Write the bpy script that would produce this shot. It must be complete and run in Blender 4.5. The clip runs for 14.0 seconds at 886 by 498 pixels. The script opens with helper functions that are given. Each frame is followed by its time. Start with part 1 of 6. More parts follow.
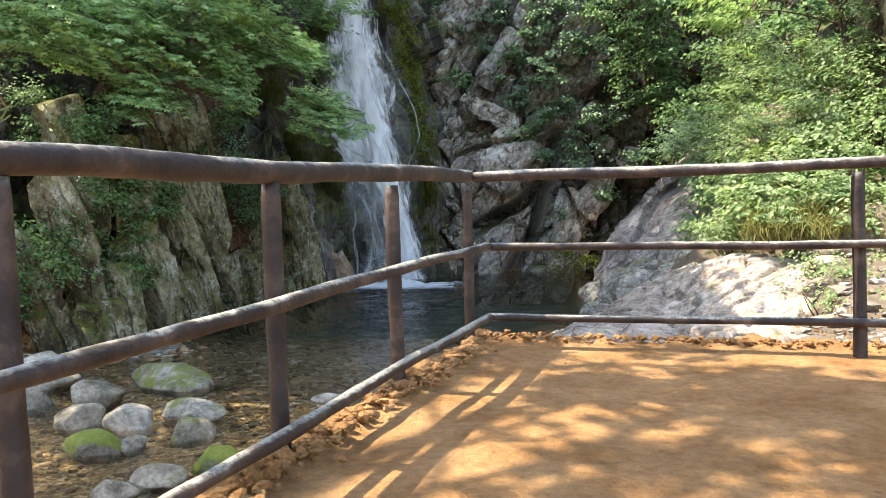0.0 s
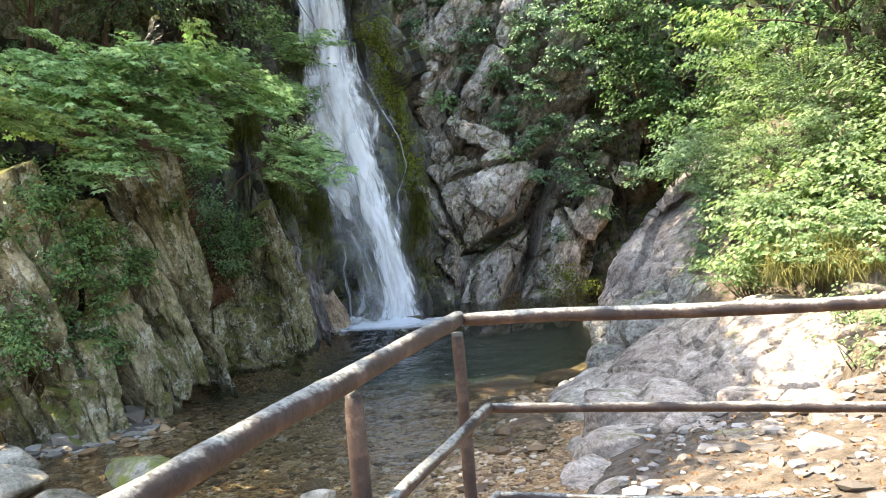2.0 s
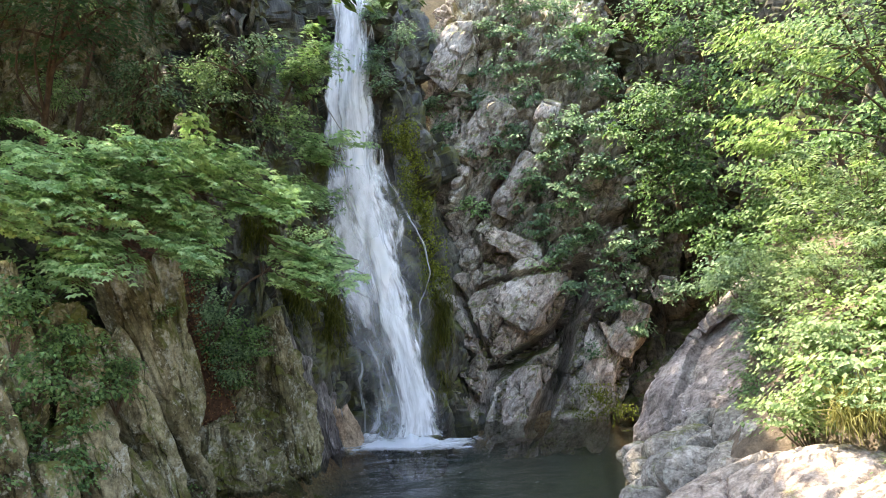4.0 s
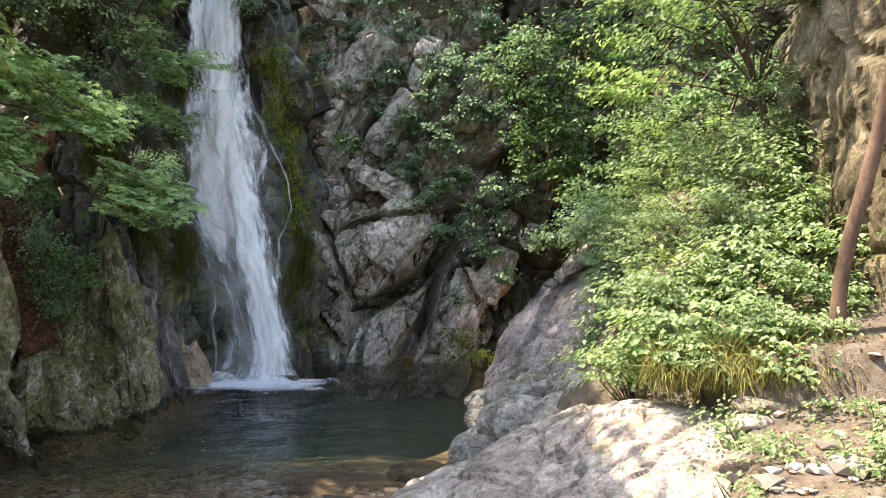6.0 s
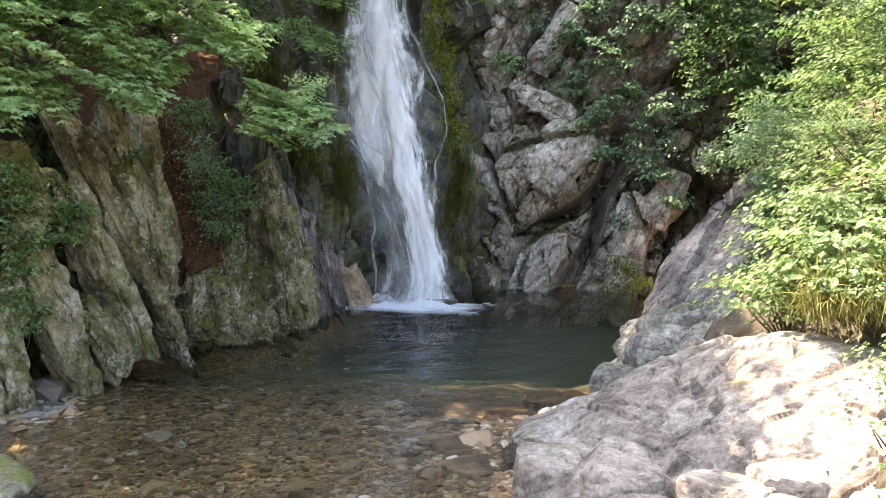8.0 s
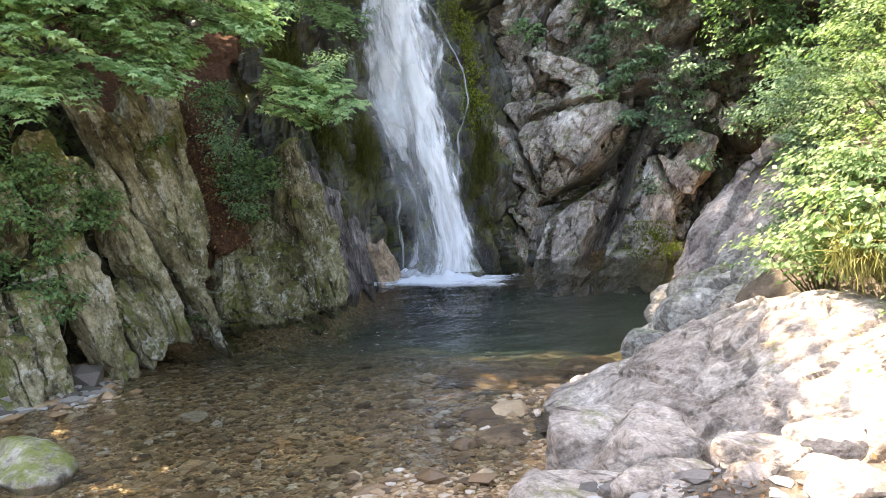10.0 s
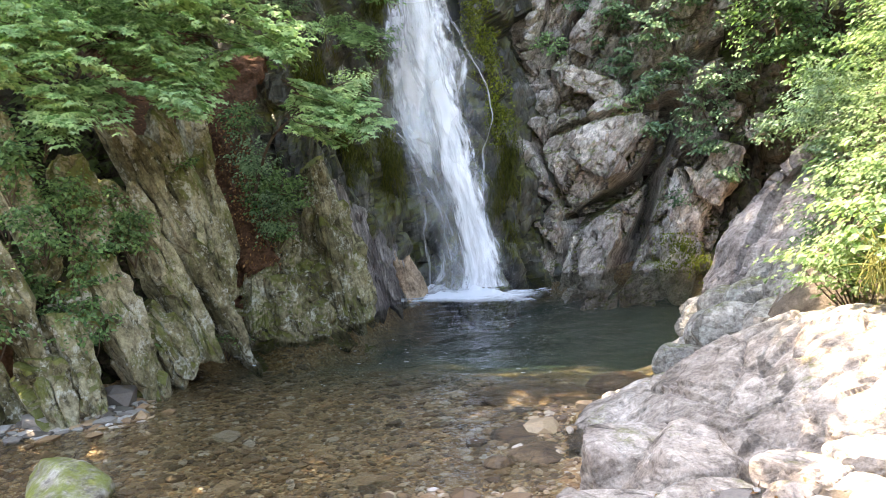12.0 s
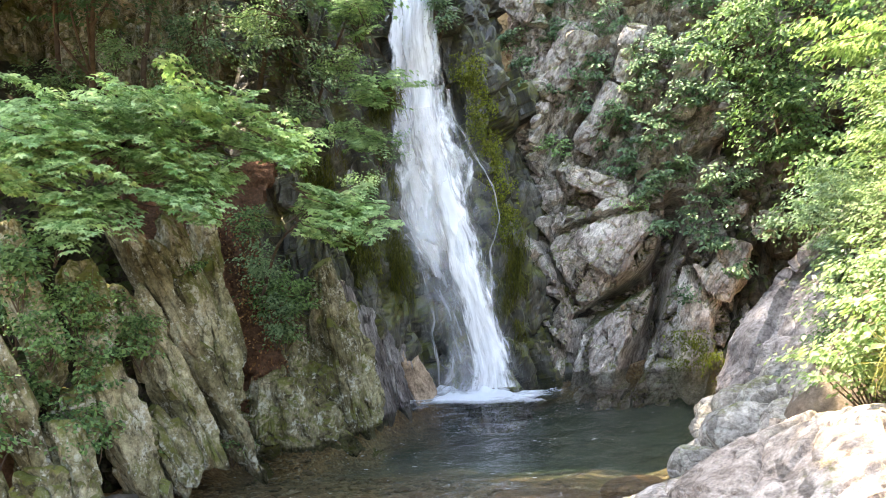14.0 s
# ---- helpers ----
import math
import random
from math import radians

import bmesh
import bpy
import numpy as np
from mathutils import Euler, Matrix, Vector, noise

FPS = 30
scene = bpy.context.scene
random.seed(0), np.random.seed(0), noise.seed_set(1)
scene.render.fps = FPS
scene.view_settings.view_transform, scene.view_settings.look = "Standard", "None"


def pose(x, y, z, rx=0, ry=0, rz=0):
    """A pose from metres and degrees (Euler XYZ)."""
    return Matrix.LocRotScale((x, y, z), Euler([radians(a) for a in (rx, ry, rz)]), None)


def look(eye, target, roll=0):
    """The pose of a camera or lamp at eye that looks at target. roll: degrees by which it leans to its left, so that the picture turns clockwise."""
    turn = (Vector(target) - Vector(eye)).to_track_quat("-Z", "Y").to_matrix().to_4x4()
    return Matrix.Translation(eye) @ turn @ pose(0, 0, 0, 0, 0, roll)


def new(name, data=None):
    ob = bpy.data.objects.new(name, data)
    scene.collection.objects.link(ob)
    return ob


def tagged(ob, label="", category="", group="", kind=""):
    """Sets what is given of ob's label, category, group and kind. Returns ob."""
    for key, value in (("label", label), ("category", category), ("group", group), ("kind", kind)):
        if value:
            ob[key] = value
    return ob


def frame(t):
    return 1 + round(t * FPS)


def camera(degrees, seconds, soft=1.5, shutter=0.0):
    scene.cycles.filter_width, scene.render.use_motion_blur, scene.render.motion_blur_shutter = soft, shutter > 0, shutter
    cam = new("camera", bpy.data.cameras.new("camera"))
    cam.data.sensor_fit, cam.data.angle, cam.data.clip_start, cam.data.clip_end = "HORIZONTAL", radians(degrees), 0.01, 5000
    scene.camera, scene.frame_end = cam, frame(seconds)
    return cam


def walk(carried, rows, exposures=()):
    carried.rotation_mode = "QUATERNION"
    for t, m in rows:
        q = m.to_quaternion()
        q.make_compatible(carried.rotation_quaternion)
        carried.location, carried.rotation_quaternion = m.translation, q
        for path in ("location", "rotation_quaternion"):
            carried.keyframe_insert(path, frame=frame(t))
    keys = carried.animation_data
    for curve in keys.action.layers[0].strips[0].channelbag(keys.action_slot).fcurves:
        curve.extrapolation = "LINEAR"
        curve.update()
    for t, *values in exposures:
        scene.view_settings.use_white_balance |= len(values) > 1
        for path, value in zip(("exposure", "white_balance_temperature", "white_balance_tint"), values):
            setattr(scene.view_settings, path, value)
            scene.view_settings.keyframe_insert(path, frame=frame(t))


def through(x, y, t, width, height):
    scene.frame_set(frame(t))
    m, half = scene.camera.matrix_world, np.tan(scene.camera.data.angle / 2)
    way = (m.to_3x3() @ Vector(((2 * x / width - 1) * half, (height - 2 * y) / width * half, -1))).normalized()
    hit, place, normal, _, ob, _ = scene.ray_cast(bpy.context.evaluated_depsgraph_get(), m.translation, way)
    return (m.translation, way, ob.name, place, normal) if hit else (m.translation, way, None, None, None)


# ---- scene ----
cam = camera(56.35, 14.0, soft=0.9)
PATH = [
    (0.0, (1.565, -5.116, 0.943), (0.9181, -3.2274, 0.8281), -1.66),
    (0.5, (1.446, -4.856, 1.101), (0.8146, -2.9643, 0.9523), -3.38),
    (1.0, (1.323, -4.578, 1.332), (0.6964, -2.6848, 1.1767), -5.39),
    (1.5, (1.304, -4.287, 1.438), (0.6867, -2.3875, 1.3391), -5.46),
    (2.0, (1.295, -3.981, 1.664), (0.6567, -2.0876, 1.5663), -5.22),
    (2.5, (1.171, -3.608, 1.688), (0.5241, -1.7159, 1.6321), -4.78),
    (3.0, (1.182, -3.146, 1.708), (0.5132, -1.2667, 1.8542), -4.50),
    (3.2, (1.116, -2.977, 1.865), (0.4254, -1.1088, 2.0448), -4.04),
    (5.3, (1.581, -1.687, 1.751), (0.9755, 0.2181, 1.8063), -0.31),
    (5.5, (1.657, -1.603, 1.729), (1.1618, 0.3347, 1.7717), -0.37),
    (6.0, (1.921, -1.435, 1.814), (1.4400, 0.5066, 1.8213), -0.63),
    (6.5, (2.124, -0.977, 1.683), (1.5424, 0.9353, 1.6220), -0.87),
    (7.0, (2.195, -0.747, 1.678), (1.5722, 1.1488, 1.5520), -0.16),
    (7.5, (2.366, -0.460, 1.626), (1.5109, 1.3437, 1.4940), -1.01),
    (8.0, (2.441, -0.487, 1.611), (1.5393, 1.2918, 1.4557), -0.95),
    (8.5, (2.458, -0.450, 1.585), (1.5363, 1.3168, 1.4126), -1.53),
    (11.0, (2.426, -0.443, 1.600), (1.4505, 1.2888, 1.3746), -4.18),
    (11.5, (2.409, -0.480, 1.644), (1.4204, 1.2453, 1.4258), -4.35),
    (12.0, (2.397, -0.485, 1.652), (1.3871, 1.2320, 1.4717), -4.39),
    (12.5, (2.424, -0.470, 1.650), (1.4078, 1.2504, 1.5780), -4.82),
    (13.0, (2.422, -0.477, 1.652), (1.4031, 1.2426, 1.5853), -5.01),
    (13.5, (2.416, -0.462, 1.660), (1.3941, 1.2567, 1.6161), -5.08),
    (14.0, (2.417, -0.435, 1.682), (1.4003, 1.2862, 1.7410), -5.02),
]
walk(cam, [(t, look(eye, target, roll)) for t, eye, target, roll in PATH],
     exposures=[(0.0, 2.55, 7600, 10), (1.5, 2.82, 7800, 10), (3.0, 3.15, 7800, 12), (5.5, 2.7, 8000, 15), (6.0, 2.64, 8000, 15), (7.0, 3.0, 8100, 16), (8.0, 3.04, 8100, 16), (8.5, 2.97, 8100, 16), (11.0, 3.36, 8100, 16), (11.5, 3.15, 8100, 16), (12.4, 3.64, 8200, 16), (13.2, 3.45, 8200, 15), (14.0, 3.6, 8300, 15)])

# ---- light ----
SUN_ELEV = radians(63)
world = bpy.data.worlds.new("sky")
scene.world = world
world.use_nodes = True
wt = world.node_tree
sky = wt.nodes.new("ShaderNodeTexSky")
sky.sky_type, sky.sun_disc = "NISHITA", False
sky.sun_elevation, sky.sun_rotation = SUN_ELEV, radians(-90)
wt.links.new(sky.outputs[0], wt.nodes["Background"].inputs[0])
wt.nodes["Background"].inputs[1].default_value = 0.15
sun = new("sun", bpy.data.lights.new("sun", "SUN"))
sun.data.energy, sun.data.angle, sun.data.color = 2.3, radians(0.53), (1.0, 0.95, 0.86)
sun.matrix_world = look((-math.cos(SUN_ELEV) * 60, 0, math.sin(SUN_ELEV) * 60), (0, 0, 0))

# ---- numbers: noise on arrays ----
WATER = -1.71


def rnd(ix, iy, iz, seed=0):
    h = (ix.astype(np.int64) * 374761393 + iy.astype(np.int64) * 668265263 + iz.astype(np.int64) * 2147483647 + seed * 974634777) & 0xFFFFFFFF
    h = ((h ^ (h >> 13)) * 1274126177) & 0xFFFFFFFF
    h = ((h ^ (h >> 16)) * 2246822519) & 0xFFFFFFFF
    return ((h ^ (h >> 15)) & 0xFFFFFF) / float(0x1000000)


def vnoise(p, seed=0):
    """Smooth value noise from -1 to 1 at points p (n, 3)."""
    i = np.floor(p).astype(np.int64)
    f = p - i
    f = f * f * (3 - 2 * f)
    out = 0
    for dx in (0, 1):
        for dy in (0, 1):
            for dz in (0, 1):
                w = (f[:, 0] if dx else 1 - f[:, 0]) * (f[:, 1] if dy else 1 - f[:, 1]) * (f[:, 2] if dz else 1 - f[:, 2])
                out = out + w * rnd(i[:, 0] + dx, i[:, 1] + dy, i[:, 2] + dz, seed)
    return out * 2 - 1


def fbm(p, octaves=4, seed=0, gain=0.5):
    out, amp = 0, 1.0
    for o in range(octaves):
        out = out + amp * vnoise(p * 2 ** o + 17.3 * o, seed + o)
        amp *= gain
    return out


def cells(p, seed=0):
    """Fractured blocks: a random plane in every cell, and how far it is to the cell's edge."""
    i = np.floor(p).astype(np.int64)
    n = len(p)
    d1, d2 = np.full(n, 9.0), np.full(n, 9.0)
    step = np.zeros(n)
    for dx in (-1, 0, 1):
        for dy in (-1, 0, 1):
            for dz in (-1, 0, 1):
                c = [i[:, 0] + dx, i[:, 1] + dy, i[:, 2] + dz]
                q = np.stack([c[k] + rnd(*c, seed + k) for k in range(3)], 1)
                v = p - q
                d = np.sqrt((v ** 2).sum(1))
                tilt = np.stack([rnd(*c, seed + 5 + k) - 0.5 for k in range(3)], 1)
                s = 0.8 * (rnd(*c, seed + 9) - 0.5) + (v * tilt).sum(1) * 1.7
                near = d < d1
                d2 = np.where(near, d1, np.minimum(d2, d))
                step = np.where(near, s, step)
                d1 = np.where(near, d, d1)
    return step, d2 - d1


def sstep(a, b, x):
    t = np.clip((x - a) / (b - a), 0, 1)
    return t * t * (3 - 2 * t)


# ---- meshes ----
def mesh_of(name, verts, faces, smooth=False):
    verts, faces = np.asarray(verts, np.float32), np.asarray(faces, np.int32)
    k = faces.shape[1]
    me = bpy.data.meshes.new(name)
    me.vertices.add(len(verts))
    me.vertices.foreach_set("co", verts.ravel())
    me.loops.add(faces.size)
    me.loops.foreach_set("vertex_index", faces.ravel())
    me.polygons.add(len(faces))
    me.polygons.foreach_set("loop_start", np.arange(0, faces.size, k, dtype=np.int32))
    me.polygons.foreach_set("use_smooth", np.full(len(faces), smooth))
    me.update(calc_edges=True)
    me.validate()
    return me


def solid(name, verts, faces, material, parent=None, label="", smooth=False):
    me = mesh_of(name, verts, faces, smooth)
    me.materials.append(material)
    ob = new(name, me)
    if parent is not None:
        ob.parent = parent
    if label:
        ob["label"] = label
    return ob


def part(name, bm, material, parent=None, label="", smooth=True):
    me = bpy.data.meshes.new(name)
    bm.to_mesh(me)
    bm.free()
    me.polygons.foreach_set("use_smooth", np.full(len(me.polygons), smooth))
    me.materials.append(material)
    ob = new(name, me)
    if parent is not None:
        ob.parent = parent
    if label:
        ob["label"] = label
    return ob


def grid_faces(nu, nv):
    a = (np.arange(nu - 1)[:, None] * nv + np.arange(nv - 1)[None]).ravel()
    return np.stack([a, a + nv, a + nv + 1, a + 1], 1)


def normals_of(g):
    du, dv = np.gradient(g, axis=0), np.gradient(g, axis=1)
    n = np.cross(dv, du)
    return n / np.maximum(np.linalg.norm(n, axis=2, keepdims=True), 1e-9)


def curve_through(pts, step):
    """A smooth line through pts (n, d), with points at even steps."""
    p = np.asarray(pts, float)
    e = np.vstack([2 * p[0] - p[1], p, 2 * p[-1] - p[-2]])
    out = []
    for k in range(len(p) - 1):
        a, b, c, d = e[k:k + 4]
        t = np.linspace(0, 1, 24, endpoint=False)[:, None]
        out.append(0.5 * (2 * b + (c - a) * t + (2 * a - 5 * b + 4 * c - d) * t ** 2 + (3 * b - a - 3 * c + d) * t ** 3))
    out = np.vstack(out + [p[-1:]])
    s = np.r_[0, np.cumsum(np.linalg.norm(np.diff(out, axis=0), axis=1))]
    q = np.linspace(0, s[-1], max(3, int(s[-1] / step)))
    return np.stack([np.interp(q, s, out[:, j]) for j in range(p.shape[1])], 1)


def sheet(base, profile, step, disp, tail=None):
    """A rock face over a base line (seen from the pool, from left to right): profile gives rows of (height, how far it leans back)."""
    b = curve_through(base, step)
    tang = np.gradient(b, axis=0)
    for _ in range(30):
        tang[1:-1] = (tang[:-2] + tang[1:-1] * 2 + tang[2:]) / 4
    tang /= np.linalg.norm(tang, axis=1, keepdims=True)
    out = np.stack([-tang[:, 1], tang[:, 0]], 1)
    prof = curve_through(profile, step)
    z, lean = prof[:, 0], prof[:, 1]
    g = np.empty((len(b), len(z), 3))
    g[..., :2] = b[:, None] + out[:, None] * lean[None, :, None]
    g[..., 2] = z[None]
    if tail is not None:
        g = tail(g)
    n = normals_of(g)
    side = (n[..., :2] * out[:, None]).sum(2).mean()
    if side > 0:
        n = -n
    d = disp(g.reshape(-1, 3)).reshape(g.shape[:2])
    return g + n * d[..., None]


def along(p, axis, stretch):
    """p with the direction axis squeezed, so that what is built on it runs long that way."""
    a = np.array(axis, float)
    a /= np.linalg.norm(a)
    return p - np.outer(p @ a, a) * (1 - 1 / stretch)


# ---- materials ----
def nodes_of(name):
    m = bpy.data.materials.new(name)
    m.use_nodes = True
    t = m.node_tree
    return m, t, t.nodes["Principled BSDF"], t.nodes["Material Output"]


def tex_noise(t, vec, scale, detail=6.0, rough=0.6, dist=0.0):
    n = t.nodes.new("ShaderNodeTexNoise")
    n.inputs["Scale"].default_value, n.inputs["Detail"].default_value = scale, detail
    n.inputs["Roughness"].default_value, n.inputs["Distortion"].default_value = rough, dist
    if vec is not None:
        t.links.new(vec, n.inputs["Vector"])
    return n.outputs["Fac"]


def ramp(t, fac, stops):
    r = t.nodes.new("ShaderNodeValToRGB")
    while len(r.color_ramp.elements) < len(stops):
        r.color_ramp.elements.new(0.5)
    for e, (pos, col) in zip(r.color_ramp.elements, stops):
        e.position = pos
        e.color = (*col, 1) if len(col) == 3 else col
    t.links.new(fac, r.inputs["Fac"])
    return r.outputs["Color"]


def mixc(t, fac, a, b, mode="MIX"):
    m = t.nodes.new("ShaderNodeMix")
    m.data_type, m.blend_type = "RGBA", mode
    for sock, v in ((m.inputs[0], fac), (m.inputs[6], a), (m.inputs[7], b)):
        if isinstance(v, (int, float)):
            sock.default_value = v
        elif isinstance(v, tuple):
            sock.default_value = (*v, 1)
        else:
            t.links.new(v, sock)
    return m.outputs[2]


def maths(t, op, a, b=None):
    m = t.nodes.new("ShaderNodeMath")
    m.operation = op
    for sock, v in zip(m.inputs, (a, b)):
        if v is None:
            continue
        if isinstance(v, (int, float)):
            sock.default_value = v
        else:
            t.links.new(v, sock)
    return m.outputs[0]


def position(t, scale=(1, 1, 1), turn=(0, 0, 0)):
    g = t.nodes.new("ShaderNodeNewGeometry")
    r, m = t.nodes.new("ShaderNodeMapping"), t.nodes.new("ShaderNodeMapping")
    r.inputs["Rotation"].default_value = [radians(a) for a in turn]
    m.inputs["Scale"].default_value = scale
    t.links.new(g.outputs["Position"], r.inputs["Vector"])
    t.links.new(r.outputs["Vector"], m.inputs["Vector"])
    return m.outputs["Vector"], g


def bump(t, bsdf, height, strength=0.5, dist=0.02):
    b = t.nodes.new("ShaderNodeBump")
    b.inputs["Strength"].default_value, b.inputs["Distance"].default_value = strength, dist
    t.links.new(height, b.inputs["Height"])
    t.links.new(b.outputs["Normal"], bsdf.inputs["Normal"])


def rock_material(name, dark, mid, light, moss=(0.06, 0.09, 0.015), moss_at=0.62, rough=0.85, turn=(0, 0, 0), squeeze=(1, 1, 1), lichen=0.0, moss_up=0.25, joint=1.3, cracks=0.75, stain=0.6, vary=0.0):
    """Weathered stone: broad tints, streaks along the grain, blotches, specks, pale lichen, broken hairline joints and moss."""
    m, t, b, _ = nodes_of(name)
    vec, g = position(t, squeeze, turn)
    plain, _ = position(t)
    big = tex_noise(t, vec, 0.8, 9, 0.65, 0.5)
    fine = tex_noise(t, plain, 19, 9, 0.75)
    mott = tex_noise(t, vec, 3.1, 12, 0.78, 0.35)
    streak = tex_noise(t, vec, 6.5, 8, 0.7, 0.2)
    col = ramp(t, big, [(0.32, dark), (0.48, mid), (0.66, light)])
    col = mixc(t, 0.8, col, ramp(t, mott, [(0.36, (0.2, 0.18, 0.16)), (0.46, (0.72, 0.7, 0.66)), (0.55, (1.12, 1.11, 1.08)), (0.66, (1.5, 1.5, 1.45))]), "MULTIPLY")
    col = mixc(t, stain, col, ramp(t, streak, [(0.36, (0.14, 0.13, 0.12)), (0.46, (0.85, 0.84, 0.82)), (0.6, (1.1, 1.1, 1.1)), (0.72, (1.4, 1.4, 1.38))]), "MULTIPLY")
    col = mixc(t, 0.6, col, ramp(t, fine, [(0.32, (0.2, 0.2, 0.2)), (0.46, (0.92, 0.92, 0.92)), (0.64, (1.5, 1.5, 1.47))]), "MULTIPLY")
    if vary:
        info = t.nodes.new("ShaderNodeObjectInfo")
        col = mixc(t, vary, col, ramp(t, info.outputs["Random"], [(0.0, (0.5, 0.47, 0.42)), (0.4, (0.9, 0.88, 0.84)), (0.7, (1.2, 1.2, 1.18)), (1.0, (1.55, 1.55, 1.5))]), "MULTIPLY")
    bent = t.nodes.new("ShaderNodeVectorMath")
    bent.operation = "MULTIPLY_ADD"
    wob = t.nodes.new("ShaderNodeTexNoise")
    wob.inputs["Scale"].default_value, wob.inputs["Detail"].default_value = 2.2, 8.0
    t.links.new(plain, wob.inputs["Vector"])
    t.links.new(wob.outputs["Color"], bent.inputs[0])
    bent.inputs[1].default_value = (0.45, 0.45, 0.45)
    t.links.new(vec, bent.inputs[2])
    rims = t.nodes.new("ShaderNodeTexVoronoi")
    rims.feature = "DISTANCE_TO_EDGE"
    rims.inputs["Scale"].default_value = joint * 1.7
    t.links.new(bent.outputs[0], rims.inputs["Vector"])
    gap = ramp(t, maths(t, "ADD", rims.outputs["Distance"], maths(t, "MULTIPLY", maths(t, "SUBTRACT", tex_noise(t, plain, 1.7, 5, 0.6), 0.42), 0.5)), [(0.0, (0.08, 0.08, 0.07)), (0.035, (1, 1, 1))])
    col = mixc(t, cracks, col, gap, "MULTIPLY")
    if lichen:
        spots = maths(t, "ADD", maths(t, "MULTIPLY", tex_noise(t, plain, 2.3, 12, 0.8), 0.6), maths(t, "MULTIPLY", tex_noise(t, plain, 11, 9, 0.75), 0.4))
        col = mixc(t, ramp(t, spots, [(0.52, (0, 0, 0)), (0.57, (lichen, lichen, lichen))]), col, (0.56, 0.56, 0.48))
    sep = t.nodes.new("ShaderNodeSeparateXYZ")
    t.links.new(g.outputs["Normal"], sep.inputs[0])
    mn = tex_noise(t, plain, 1.3, 11, 0.76)
    up = maths(t, "MULTIPLY", sep.outputs["Z"], moss_up)
    mf = ramp(t, maths(t, "ADD", mn, up), [(moss_at, (0, 0, 0)), (moss_at + 0.12, (0.85, 0.85, 0.85))])
    mosscol = mixc(t, fine, tuple(c * 0.4 for c in moss), tuple(c * 1.7 for c in moss))
    col = mixc(t, mf, col, mosscol)
    t.links.new(col, b.inputs["Base Color"])
    b.inputs["Roughness"].default_value = rough
    b.inputs["Specular IOR Level"].default_value = 0.15 if rough > 0.6 else 0.45
    h = maths(t, "ADD", maths(t, "MULTIPLY", fine, 0.5), maths(t, "ADD", maths(t, "MULTIPLY", streak, 0.4), mott))
    h = maths(t, "ADD", h, maths(t, "MULTIPLY", gap, 0.25 * cracks))
    bump(t, b, h, 0.9, 0.022)
    return m


def leaf_material(name, dark, light, shine=0.45, through=0.45):
    m, t, b, out = nodes_of(name)
    g = t.nodes.new("ShaderNodeNewGeometry")
    vec, _ = position(t)
    col = mixc(t, g.outputs["Random Per Island"], dark, light)
    col = mixc(t, 0.35, col, ramp(t, tex_noise(t, vec, 1.1, 3), [(0.3, (0.4, 0.5, 0.4)), (0.7, (1.4, 1.4, 1.1))]), "MULTIPLY")
    t.links.new(col, b.inputs["Base Color"])
    b.inputs["Roughness"].default_value = shine
    b.inputs["Specular IOR Level"].default_value = 0.18
    tr = t.nodes.new("ShaderNodeBsdfTranslucent")
    t.links.new(mixc(t, 1.0, col, (1.15, 1.25, 0.82), "MULTIPLY"), tr.inputs["Color"])
    mx = t.nodes.new("ShaderNodeMixShader")
    mx.inputs[0].default_value = through
    t.links.new(b.outputs[0], mx.inputs[1])
    t.links.new(tr.outputs[0], mx.inputs[2])
    t.links.new(mx.outputs[0], out.inputs["Surface"])
    return m


def simple_material(name, a, c, scale=4.0, rough=0.85, bumps=0.4, dist=0.02, squeeze=(1, 1, 1), detail=9):
    m, t, b, _ = nodes_of(name)
    vec, _ = position(t, squeeze)
    n1, n2 = tex_noise(t, vec, scale, detail, 0.7), tex_noise(t, vec, scale * 9, 5, 0.7)
    col = ramp(t, n1, [(0.3, a), (0.7, c)])
    col = mixc(t, 0.5, col, ramp(t, n2, [(0.3, (0.5, 0.5, 0.5)), (0.7, (1.45, 1.45, 1.45))]), "MULTIPLY")
    t.links.new(col, b.inputs["Base Color"])
    b.inputs["Roughness"].default_value = rough
    b.inputs["Specular IOR Level"].default_value = 0.15
    bump(t, b, maths(t, "ADD", n2, n1), bumps, dist)
    return m


